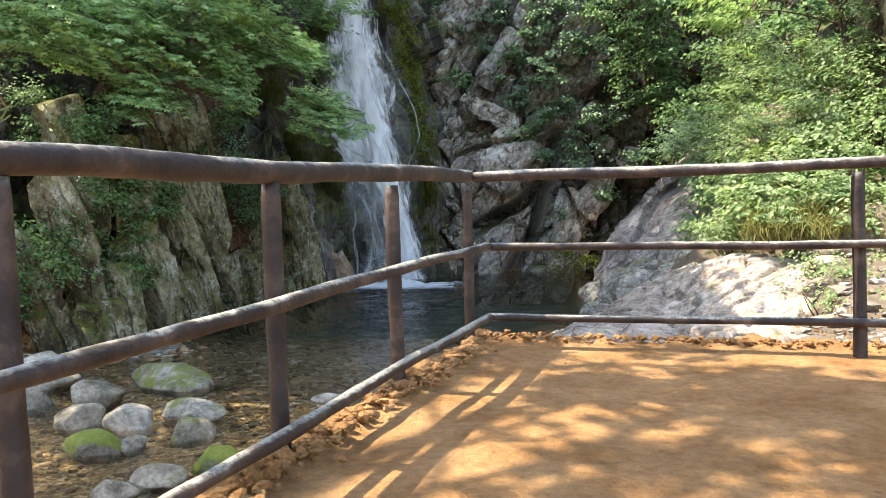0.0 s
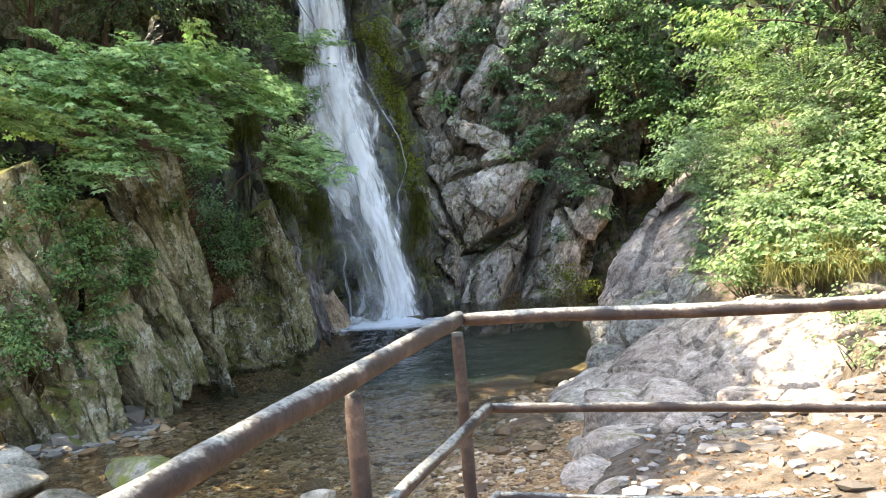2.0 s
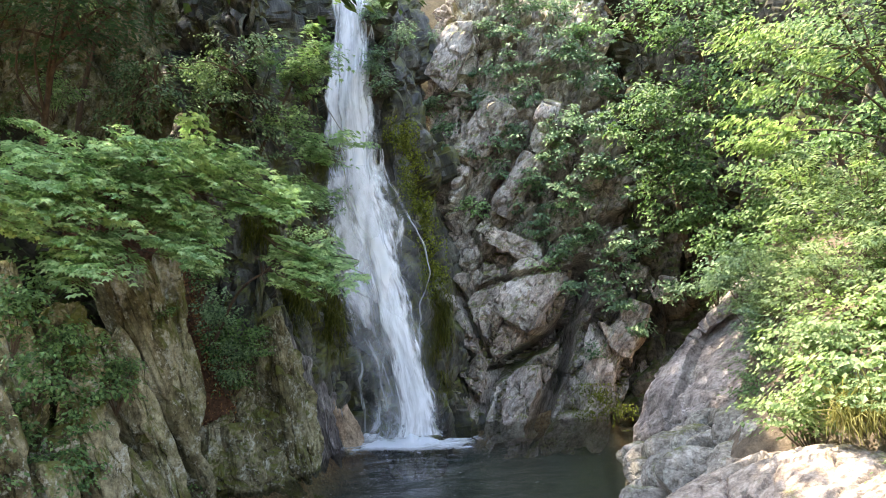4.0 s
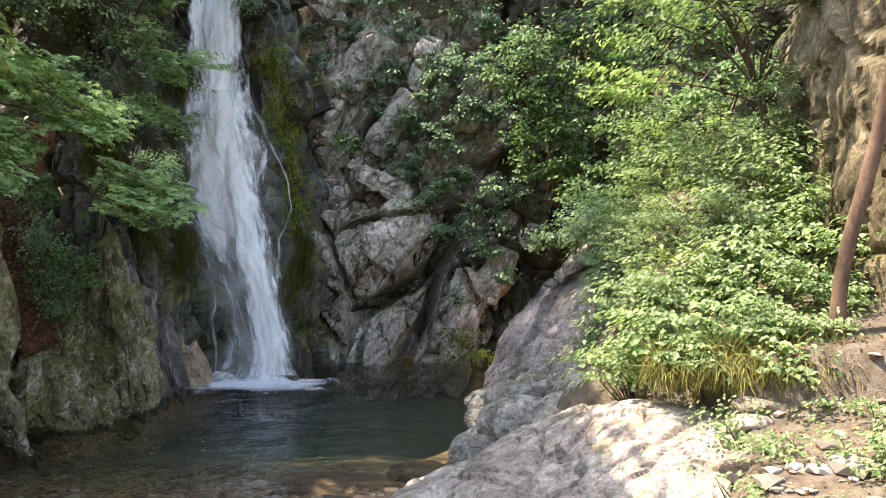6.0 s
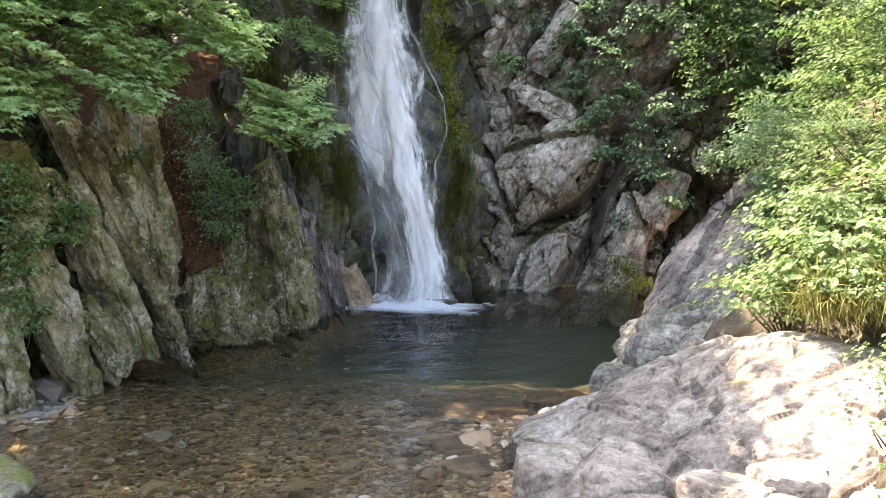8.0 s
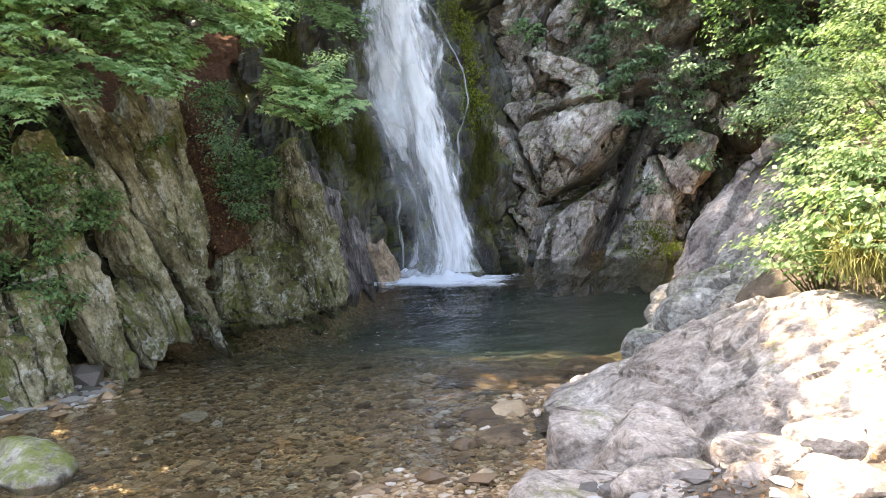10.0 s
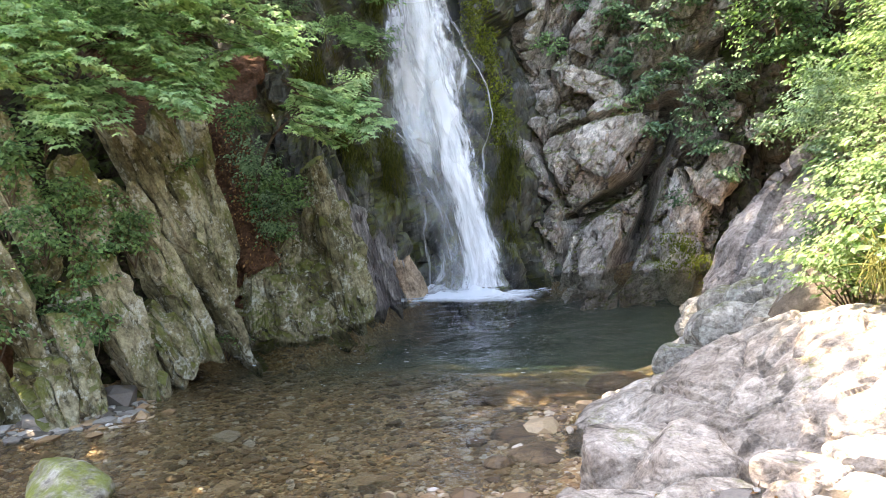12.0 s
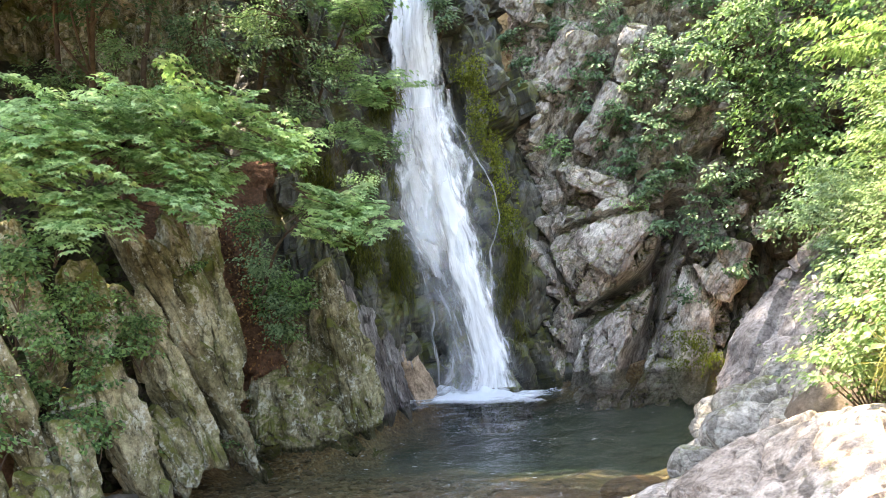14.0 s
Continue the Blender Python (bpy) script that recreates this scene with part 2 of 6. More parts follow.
def log_material():
    """Dark weathered wood, bleached and grown over with pale lichen where it faces up."""
    m, t, b, _ = nodes_of("weathered_log")
    vec, g = position(t)
    n1, n2, n3 = tex_noise(t, vec, 5, 8, 0.7), tex_noise(t, vec, 45, 5, 0.7), tex_noise(t, vec, 2.2, 6, 0.6)
    col = ramp(t, n1, [(0.32, (0.012, 0.008, 0.007)), (0.52, (0.042, 0.026, 0.021)), (0.64, (0.1, 0.066, 0.05)), (0.74, (0.22, 0.155, 0.11))])
    sep = t.nodes.new("ShaderNodeSeparateXYZ")
    t.links.new(g.outputs["Normal"], sep.inputs[0])
    up = maths(t, "ADD", maths(t, "MULTIPLY", sep.outputs["Z"], 0.28), maths(t, "ADD", maths(t, "MULTIPLY", n1, 0.5), maths(t, "MULTIPLY", n3, 0.5)))
    pale = ramp(t, up, [(0.66, (0, 0, 0)), (0.76, (0.85, 0.85, 0.85))])
    lich = ramp(t, n2, [(0.36, (0.1, 0.09, 0.07)), (0.5, (0.3, 0.3, 0.27)), (0.6, (0.44, 0.44, 0.39)), (0.7, (0.16, 0.19, 0.07))])
    t.links.new(mixc(t, pale, col, lich), b.inputs["Base Color"])
    b.inputs["Roughness"].default_value = 0.62
    bump(t, b, maths(t, "ADD", n2, n1), 0.5, 0.012)
    return m


def depth_tinted(t, g, col, n1):
    """Blends col towards dark green with depth, for light lost in deep water."""
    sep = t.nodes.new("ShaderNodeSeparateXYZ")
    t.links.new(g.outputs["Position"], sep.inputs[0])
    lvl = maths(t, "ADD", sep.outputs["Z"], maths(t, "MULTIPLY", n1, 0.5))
    depth_tint = ramp(t, maths(t, "MULTIPLY", maths(t, "ADD", lvl, 3.0), 0.7), [(0.42, (1, 1, 1)), (0.9, (0, 0, 0))])
    return mixc(t, depth_tint, col, (0.018, 0.05, 0.03))


def bed_material():
    """Golden-brown gravel; light lost in the deep is put in as dark green."""
    m, t, b, _ = nodes_of("stream_bed")
    vec, g = position(t)
    v = t.nodes.new("ShaderNodeTexVoronoi")
    v.inputs["Scale"].default_value = 20
    t.links.new(vec, v.inputs["Vector"])
    n1, n2 = tex_noise(t, vec, 0.9, 6, 0.65), tex_noise(t, vec, 22, 6, 0.7)
    sepc = t.nodes.new("ShaderNodeSeparateColor")
    t.links.new(v.outputs["Color"], sepc.inputs[0])
    col = ramp(t, sepc.outputs[0], [(0.0, (0.16, 0.085, 0.036)), (0.5, (0.38, 0.225, 0.105)), (0.85, (0.5, 0.345, 0.19)), (1.0, (0.6, 0.5, 0.38))])
    col = mixc(t, 0.6, col, ramp(t, n2, [(0.3, (0.5, 0.5, 0.5)), (0.7, (1.4, 1.4, 1.4))]), "MULTIPLY")
    col = mixc(t, 0.6, col, ramp(t, n1, [(0.3, (0.6, 0.5, 0.4)), (0.7, (1.3, 1.25, 1.1))]), "MULTIPLY")
    t.links.new(depth_tinted(t, g, col, n1), b.inputs["Base Color"])
    b.inputs["Roughness"].default_value = 0.7
    bump(t, b, maths(t, "ADD", n2, v.outputs["Distance"]), 0.5, 0.04)
    return m


M_LEFT = rock_material("rock_left", (0.035, 0.03, 0.018), (0.2, 0.185, 0.11), (0.44, 0.41, 0.3), (0.1, 0.11, 0.024), 0.53, turn=(-28, 0, 0), squeeze=(1.3, 1.3, 0.85), lichen=0.7, joint=0.9, cracks=0.7, stain=0.7, vary=0.6)
M_WALL = rock_material("rock_wall", (0.1, 0.078, 0.07), (0.43, 0.385, 0.37), (0.7, 0.66, 0.64), (0.15, 0.17, 0.04), 0.62, turn=(0, -40, 0), squeeze=(1.7, 1.7, 0.7), lichen=0.45, joint=0.9, cracks=0.6, vary=0.45)
M_WET = rock_material("rock_wet", (0.014, 0.014, 0.012), (0.06, 0.06, 0.05), (0.17, 0.17, 0.155), (0.11, 0.12, 0.022), 0.5, rough=0.35, turn=(0, 12, 0), squeeze=(2.4, 2.4, 0.4), moss_up=0.1, cracks=0.3)
M_CRAG = rock_material("rock_crag", (0.05, 0.043, 0.03), (0.16, 0.135, 0.09), (0.3, 0.26, 0.185), (0.08, 0.1, 0.02), 0.66, joint=0.6, cracks=0.5)
M_STREAK = rock_material("rock_streaked", (0.03, 0.025, 0.024), (0.13, 0.115, 0.115), (0.42, 0.39, 0.38), (0.05, 0.06, 0.012), 0.66, rough=0.4, turn=(0, 12, 0), squeeze=(3.0, 3.0, 0.5), cracks=0.3)
M_NOSE = rock_material("rock_boulder", (0.19, 0.17, 0.165), (0.34, 0.305, 0.295), (0.46, 0.425, 0.41), moss_at=0.8, turn=(0, 35, 20), squeeze=(0.9, 1.9, 1.9), joint=0.4, cracks=0.35, lichen=0.25, stain=0.45)
M_SLAB = rock_material("rock_slab", (0.26, 0.212, 0.178), (0.4, 0.337, 0.288), (0.51, 0.45, 0.395), (0.16, 0.16, 0.04), 0.76, turn=(0, 20, 20), squeeze=(0.9, 1.6, 1.6), joint=0.5, cracks=0.6, stain=0.3)
M_RUBBLE = rock_material("rock_rubble", (0.14, 0.13, 0.115), (0.32, 0.3, 0.27), (0.5, 0.47, 0.43), (0.12, 0.13, 0.03), 0.74, lichen=0.5, joint=1.0, cracks=0.4)
M_TAN = rock_material("rock_tan", (0.25, 0.18, 0.13), (0.4, 0.3, 0.22), (0.5, 0.4, 0.32), moss_at=0.95, cracks=0.0, stain=0.2)
M_STONE = rock_material("river_stone", (0.18, 0.16, 0.125), (0.33, 0.3, 0.245), (0.47, 0.44, 0.38), (0.13, 0.16, 0.02), 0.66, moss_up=0.12, cracks=0.15, stain=0.25)
M_SOIL = simple_material("leaf_litter", (0.06, 0.032, 0.02), (0.23, 0.12, 0.075), 14, 0.95, 0.8, 0.05)
M_FOREST = simple_material("forest_floor", (0.018, 0.018, 0.01), (0.07, 0.058, 0.032), 1.2, 0.95, 0.9, 0.1)
M_MOSS = leaf_material("moss", (0.06, 0.08, 0.012), (0.3, 0.34, 0.06), 0.7, 0.25)
M_MOSS_DARK = leaf_material("dark_moss", (0.03, 0.035, 0.006), (0.15, 0.155, 0.03), 0.7, 0.2)
M_BLUE = leaf_material("bluish_leaf", (0.05, 0.12, 0.06), (0.12, 0.22, 0.12))
M_DRY = leaf_material("dry_leaf", (0.16, 0.075, 0.035), (0.46, 0.25, 0.13), 0.7, 0.2)
M_SAND = simple_material("sandy_earth", (0.23, 0.108, 0.038), (0.45, 0.262, 0.125), 2.2, 0.95, 0.9, 0.05)
# The bank's leaf litter, paler for the sunlight put into its colour.
M_BANK = simple_material("sunlit_litter", (0.09, 0.07, 0.05), (0.3, 0.245, 0.19), 5, 0.95, 0.9, 0.05)
# Near-black mossy rock: shade of the gaps between slabs put into its colour.
M_DARK = rock_material("rock_gap_shade", (0.015, 0.015, 0.012), (0.045, 0.042, 0.034), (0.12, 0.11, 0.09), (0.04, 0.06, 0.015), 0.5)
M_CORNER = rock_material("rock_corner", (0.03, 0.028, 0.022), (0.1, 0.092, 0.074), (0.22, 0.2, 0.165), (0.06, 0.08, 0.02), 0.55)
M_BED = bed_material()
M_LOG = log_material()
M_BARK = simple_material("bark", (0.05, 0.035, 0.025), (0.2, 0.15, 0.11), 7, 0.9, 0.8, 0.02, (1, 1, 0.3))
M_MAPLE = leaf_material("maple_leaf", (0.13, 0.26, 0.1), (0.52, 0.69, 0.4), through=0.38)
M_LEDGE = leaf_material("ledge_leaf", (0.055, 0.12, 0.07), (0.32, 0.46, 0.29), through=0.3)
# Leaf colours with shade put into the darker and sun into the paler.
M_SHADE = leaf_material("shaded_leaf", (0.03, 0.076, 0.03), (0.23, 0.37, 0.16), through=0.35)
M_BRIGHT = leaf_material("sunlit_leaf", (0.075, 0.14, 0.045), (0.42, 0.53, 0.3))


def water_material():
    m, t, b, out = nodes_of("pool_water")
    t.nodes.remove(b)
    vec, _ = position(t, (1, 1, 1))
    h = maths(t, "ADD", tex_noise(t, vec, 2.6, 5, 0.65, 0.8), maths(t, "MULTIPLY", tex_noise(t, vec, 11, 4, 0.6), 0.3))
    bp = t.nodes.new("ShaderNodeBump")
    bp.inputs["Strength"].default_value, bp.inputs["Distance"].default_value = 0.9, 0.1
    t.links.new(h, bp.inputs["Height"])
    gl, tr, fr, mx = (t.nodes.new("ShaderNode" + k) for k in ("BsdfGlossy", "BsdfTransparent", "Fresnel", "MixShader"))
    gl.inputs["Roughness"].default_value = 0.04
    fr.inputs["IOR"].default_value = 1.33
    tr.inputs["Color"].default_value = (0.92, 0.94, 0.86, 1)
    t.links.new(bp.outputs[0], gl.inputs["Normal"])
    t.links.new(bp.outputs[0], fr.inputs["Normal"])
    t.links.new(fr.outputs[0], mx.inputs[0])
    t.links.new(tr.outputs[0], mx.inputs[1])
    t.links.new(gl.outputs[0], mx.inputs[2])
    t.links.new(mx.outputs[0], out.inputs["Surface"])
    return m


def fall_material(name, scale_u, thick, ragged):
    m, t, b, out = nodes_of(name)
    uv = t.nodes.new("ShaderNodeUVMap")

    def streaks(su, sv, detail, dist):
        mp = t.nodes.new("ShaderNodeMapping")
        mp.inputs["Scale"].default_value = (su, sv, 1)
        t.links.new(uv.outputs[0], mp.inputs["Vector"])
        return tex_noise(t, mp.outputs[0], 1.0, detail, 0.65, dist)
    wide, mid, fine = streaks(scale_u * 0.4, 0.35, 4, 0.6), streaks(scale_u, 0.8, 5, 0.4), streaks(scale_u * 4, 1.0, 6, 0.25)
    sep = t.nodes.new("ShaderNodeSeparateXYZ")
    t.links.new(uv.outputs[0], sep.inputs[0])
    edge = maths(t, "ABSOLUTE", maths(t, "SUBTRACT", maths(t, "MULTIPLY", sep.outputs[0], 2.0), 1.0))
    rim = maths(t, "ADD", maths(t, "SUBTRACT", 1.0, edge), maths(t, "MULTIPLY", maths(t, "SUBTRACT", mid, 0.62), ragged))
    rim = ramp(t, rim, [(0.0, (0, 0, 0)), (0.3, (1, 1, 1))])
    a = maths(t, "ADD", maths(t, "MULTIPLY", wide, 0.4), maths(t, "ADD", maths(t, "MULTIPLY", mid, 0.42), maths(t, "MULTIPLY", fine, 0.18)))
    a = ramp(t, a, [(thick, (0.04, 0.04, 0.04)), (thick + 0.3, (1, 1, 1))])
    t.links.new(maths(t, "MULTIPLY", a, rim), b.inputs["Alpha"])
    b.inputs["Base Color"].default_value = (0.95, 0.97, 1.0, 1)
    b.inputs["Roughness"].default_value = 0.6
    return m


def mist_material():
    """Fine spray in front of the foot of the fall."""
    m, t, b, out = nodes_of("spray_mist")
    uv = t.nodes.new("ShaderNodeUVMap")
    sep = t.nodes.new("ShaderNodeSeparateXYZ")
    t.links.new(uv.outputs[0], sep.inputs[0])
    edge = maths(t, "ABSOLUTE", maths(t, "SUBTRACT", maths(t, "MULTIPLY", sep.outputs[0], 2.0), 1.0))
    vec, _ = position(t)
    n = tex_noise(t, vec, 1.6, 6, 0.6)
    soft = maths(t, "MULTIPLY", ramp(t, maths(t, "SUBTRACT", 1.0, edge), [(0.0, (0, 0, 0)), (0.8, (1, 1, 1))]), ramp(t, n, [(0.3, (0, 0, 0)), (0.75, (1, 1, 1))]))
    t.links.new(maths(t, "MULTIPLY", soft, 0.32), b.inputs["Alpha"])
    b.inputs["Base Color"].default_value = (0.9, 0.93, 0.97, 1)
    b.inputs["Roughness"].default_value = 0.9
    return m


def foam_material():
    m, t, b, out = nodes_of("foam")
    at = t.nodes.new("ShaderNodeAttribute")
    at.attribute_name = "cover"
    vec, _ = position(t)
    n = tex_noise(t, vec, 9, 7, 0.75, 0.5)
    a = ramp(t, maths(t, "ADD", maths(t, "MULTIPLY", at.outputs["Fac"], 1.5), maths(t, "SUBTRACT", n, 0.5)), [(0.25, (0, 0, 0)), (1.15, (1, 1, 1))])
    t.links.new(a, b.inputs["Alpha"])
    b.inputs["Base Color"].default_value = (0.85, 0.9, 0.95, 1)
    b.inputs["Roughness"].default_value = 0.6
    bump(t, b, n, 0.8, 0.06)
    return m


M_FLECK = simple_material("glint_flecks", (0.3, 0.32, 0.32), (0.55, 0.57, 0.57), 8, 0.4, 0.2, 0.01)
M_WATER = water_material()
M_FALL = fall_material("falling_water", 6, 0.24, 1.6)
M_FALL_THIN = fall_material("falling_water_thin", 2.0, 0.4, 2.4)
M_VEIL = fall_material("falling_water_veil", 8, 0.44, 1.8)
M_MIST = mist_material()
M_FOAM = foam_material()
M_GRASS = leaf_material("grass", (0.12, 0.12, 0.03), (0.38, 0.34, 0.14), 0.6, 0.4)
M_BARK_RED = simple_material("red_bark", (0.06, 0.04, 0.028), (0.26, 0.17, 0.12), 3, 0.8, 0.6, 0.02, (1, 1, 0.4))


def pebble_material(name, stops, rough, deep=False):
    m, t, b, _ = nodes_of(name)
    g = t.nodes.new("ShaderNodeNewGeometry")
    vec, _ = position(t)
    col = ramp(t, g.outputs["Random Per Island"], stops)
    col = mixc(t, 0.5, col, ramp(t, tex_noise(t, vec, 30, 5, 0.7), [(0.3, (0.6, 0.6, 0.6)), (0.7, (1.3, 1.3, 1.3))]), "MULTIPLY")
    t.links.new(depth_tinted(t, g, col, tex_noise(t, vec, 0.9, 6, 0.65)) if deep else col, b.inputs["Base Color"])
    b.inputs["Roughness"].default_value = rough
    return m


M_MOSSY = rock_material("mossy_stone", (0.12, 0.12, 0.1), (0.25, 0.25, 0.22), (0.4, 0.4, 0.36), (0.17, 0.21, 0.025), 0.42, moss_up=0.2, cracks=0.2)
M_HALF = rock_material("half_mossy_stone", (0.16, 0.145, 0.115), (0.31, 0.285, 0.235), (0.45, 0.42, 0.37), (0.17, 0.19, 0.03), 0.54, moss_up=0.12, cracks=0.2)
M_BROWN = rock_material("brown_stone", (0.05, 0.03, 0.016), (0.11, 0.066, 0.034), (0.18, 0.115, 0.062), moss_at=0.95, rough=0.5, cracks=0.2)
M_PEBBLE = pebble_material("pebble", [(0.0, (0.09, 0.075, 0.06)), (0.4, (0.2, 0.172, 0.145)), (0.75, (0.32, 0.285, 0.245)), (1.0, (0.48, 0.45, 0.41))], 0.8)
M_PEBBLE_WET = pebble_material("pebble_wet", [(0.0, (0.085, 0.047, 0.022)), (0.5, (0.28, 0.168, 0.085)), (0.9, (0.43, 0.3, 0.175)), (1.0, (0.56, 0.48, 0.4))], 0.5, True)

# ---- ground and pool bed ----
SHORE = [(-13.5, 4.2), (-9.7, 6.2), (-8.6, 7.6), (-9.4, 8.6), (-9.5, 9.7), (-10.5, 11.4), (-10.9, 12.6), (-9.6, 13.0), (-9.2, 14.7), (-9.8, 15.6), (-9.9, 17.4), (-10.3, 19.5),
         (-9.0, 22.2), (-7.2, 24.4), (-3.6, 25.3), (-2.6, 21.0), (-1.65, 17.6), (-1.4, 15.0), (-1.5, 12.6), (-1.65, 9.4), (-0.9, 7.2), (-1.2, 6.2), (-1.6, 4.8), (-1.9, 3.0), (-2.0, 0.5), (-2.4, -8), (-9, -8), (-10.5, 0), (-12, 3)]


def shore_distance(x, y):
    """Distance to the shoreline, positive over the pool."""
    p = np.array(SHORE, float)
    q = np.roll(p, -1, 0)
    best, inside = np.full(x.shape, 1e9), np.zeros(x.shape, bool)
    for (ax, ay), (bx, by) in zip(p, q):
        dx, dy = bx - ax, by - ay
        t = np.clip(((x - ax) * dx + (y - ay) * dy) / (dx * dx + dy * dy), 0, 1)
        best = np.minimum(best, np.hypot(x - ax - t * dx, y - ay - t * dy))
        cross = (ay > y) != (by > y)
        inside ^= cross & (x < (bx - ax) * (y - ay) / (by - ay if by != ay else 1e-9) + ax)
    return np.where(inside, best, -best)


def ground_height(x, y):
    d = shore_distance(x, y)
    p = np.stack([x, y, np.zeros_like(x)], -1).reshape(-1, 3)
    n = fbm(p * 0.5, 4, 3).reshape(x.shape)
    deep = sstep(7.2, 19.5, y + 0.5 * n - 0.25 * np.clip(x + 6, -5, 5))
    bed = WATER - 0.02 - 0.5 * sstep(10.0, 11.5, y) * sstep(-4.0, -2.5, x) - 0.1 * sstep(0, 2.5, d) - deep * 1.15 * sstep(-0.1, 3.2 - 2.5 * np.maximum(sstep(-6.5, -8.5, x) * sstep(8.5, 11.0, y), sstep(15.0, 18.0, y)), d)
    low = WATER + np.clip(-d, 0, 6) * 0.045 + 0.02 - 0.6 * sstep(8.0, 9.0, y) * sstep(-4.5, -3.5, x)
    z = np.where(d > 0, bed, low)
    # right bank: leaf litter and stones, then a small overhung step under the bushes
    right = sstep(-1.2, 0.9, x) * sstep(-0.5, 1.5, y)
    bank = -1.0 + 0.16 * (x - 1) + np.clip(y - 5.5, 0, 3.2) * 0.2
    bank = bank + 0.6 * sstep(8.5, 8.95, y + 0.25 * (x - 3.0)) * sstep(1.2, 2.0, x) + np.clip(y - 9.0, 0, 14) * 0.26 * sstep(0.2, 1.6, x) + np.clip(x - 5.0, 0, 40) * 0.7
    bank = bank - 1.1 * sstep(3.0, 2.3, x) * sstep(5.9, 6.7, y) * sstep(11.0, 9.6, y)
    z = np.where(d > 0, z, z * (1 - right) + bank * right)
    out = -d
    west = sstep(-7.5, -9.5, x) * sstep(1.0, 5.0, y)
    hill_w = west * (4.4 * sstep(1.3, 3.0, out) + np.clip(out - 2.5, 0, 60) * 0.78)
    hill_n = 15 * sstep(27.6, 30.5, y) + np.clip(y - 29, 0, 160) * 0.6
    hill_s = np.clip(-y - 16, 0, 90) * 0.4 * sstep(-80, -10, -np.abs(x)) + np.clip(-x - 14, 0, 90) * 0.5 * sstep(5.0, 1.0, y)
    rise = np.where(d > 0, 0, np.maximum.reduce([hill_w, hill_n, hill_s]))
    return z + rise + n * np.where(d > 0, 0.045, 0.06) * (1 + np.clip(rise, 0, 6))


def even_then_wide(lo, a, b, hi, step):
    mid = np.arange(a, b, step)
    grow = np.cumsum(step * 1.17 ** np.arange(1, 40))
    left = (a - grow)[(a - grow) > lo][::-1]
    wide = (b + grow)[(b + grow) < hi]
    return np.r_[lo, left, mid, wide, hi]


def build_ground():
    gx, gy = even_then_wide(-160, -13, 7, 160, 0.1), even_then_wide(-130, -1, 23, 170, 0.1)
    x, y = np.meshgrid(gx, gy, indexing="ij")
    g = np.stack([x, y, ground_height(x, y)], -1).reshape(-1, 3)
    f = grid_faces(len(gx), len(gy))
    me = mesh_of("ground", g, f, True)
    for m in (M_BED, M_SOIL, M_FOREST, M_BANK):
        me.materials.append(m)
    c = g[f].mean(1)
    kind = np.where(c[:, 2] > WATER + 0.32, 1, 0)
    kind[(kind == 1) & (c[:, 0] > -1)] = 3
    kind[(c[:, 2] > 7.5) | (np.abs(c[:, 0]) > 17) | (c[:, 1] < -14)] = 2
    me.polygons.foreach_set("material_index", kind.astype(np.int32))
    return tagged(new("ground", me), "gravel stream bed rising into banks of brown leaf litter", "ground", kind="structure")


build_ground()


def build_water():
    gx, gy = np.arange(-14, -0.3, 0.1), np.arange(-8, 25.5, 0.1)
    x, y = np.meshgrid(gx, gy, indexing="ij")
    r = np.hypot(x + 8.9, y - 19.2)
    p = np.stack([x * 1.6, y * 1.6, 0 * x], -1).reshape(-1, 3)
    n = fbm(p, 3, 31).reshape(x.shape)
    z = WATER + (0.012 * n + 0.02 * np.sin(r * 5.0 + 2.5 * n) * np.exp(-r / 5)) * sstep(6.5, 12, y)
    ob = solid("water", np.stack([x, y, z], -1).reshape(-1, 3), grid_faces(len(gx), len(gy)), M_WATER, smooth=True)
    return tagged(ob, "clear pool, dark green in the deep and brown over gravel", "water", kind="structure")


build_water()


def platform():
    gx, gy = np.arange(-0.7, 9.05, 0.04), np.arange(-12, 0.9, 0.04)
    x, y = np.meshgrid(gx, gy, indexing="ij")
    p = np.stack([x, y, 0 * x], -1).reshape(-1, 3)
    n = fbm(p * 0.9, 4, 21).reshape(x.shape)
    f = fbm(p * 5.3, 4, 25).reshape(x.shape)
    c, e = (q.reshape(x.shape) for q in cells(p * 9 + 0.3 * f.reshape(-1, 1), 5))
    edge = np.minimum(x + 0.1 + 0.04 * n + 0.05 * f, 0.3 - y + 0.05 * n + 0.04 * f)
    z = 0.018 * n + 0.005 * f
    rim = np.exp(-((edge - 0.1) / 0.1) ** 2)
    z = z + rim * (0.03 + 0.02 * f + 0.05 * np.clip(c, 0, 1))
    z = z - 0.35 * sstep(0.03, -0.12, edge) - 1.5 * sstep(-0.05, -0.45, edge) + 0.06 * c * sstep(0.05, -0.1, edge)
    ob = solid("platform", np.stack([x, y, z], -1).reshape(-1, 3), grid_faces(len(gx), len(gy)), M_SAND, smooth=True)
    return tagged(ob, "flat viewing platform of orange sandy earth with a crumbling edge", "platform", kind="structure")


platform()


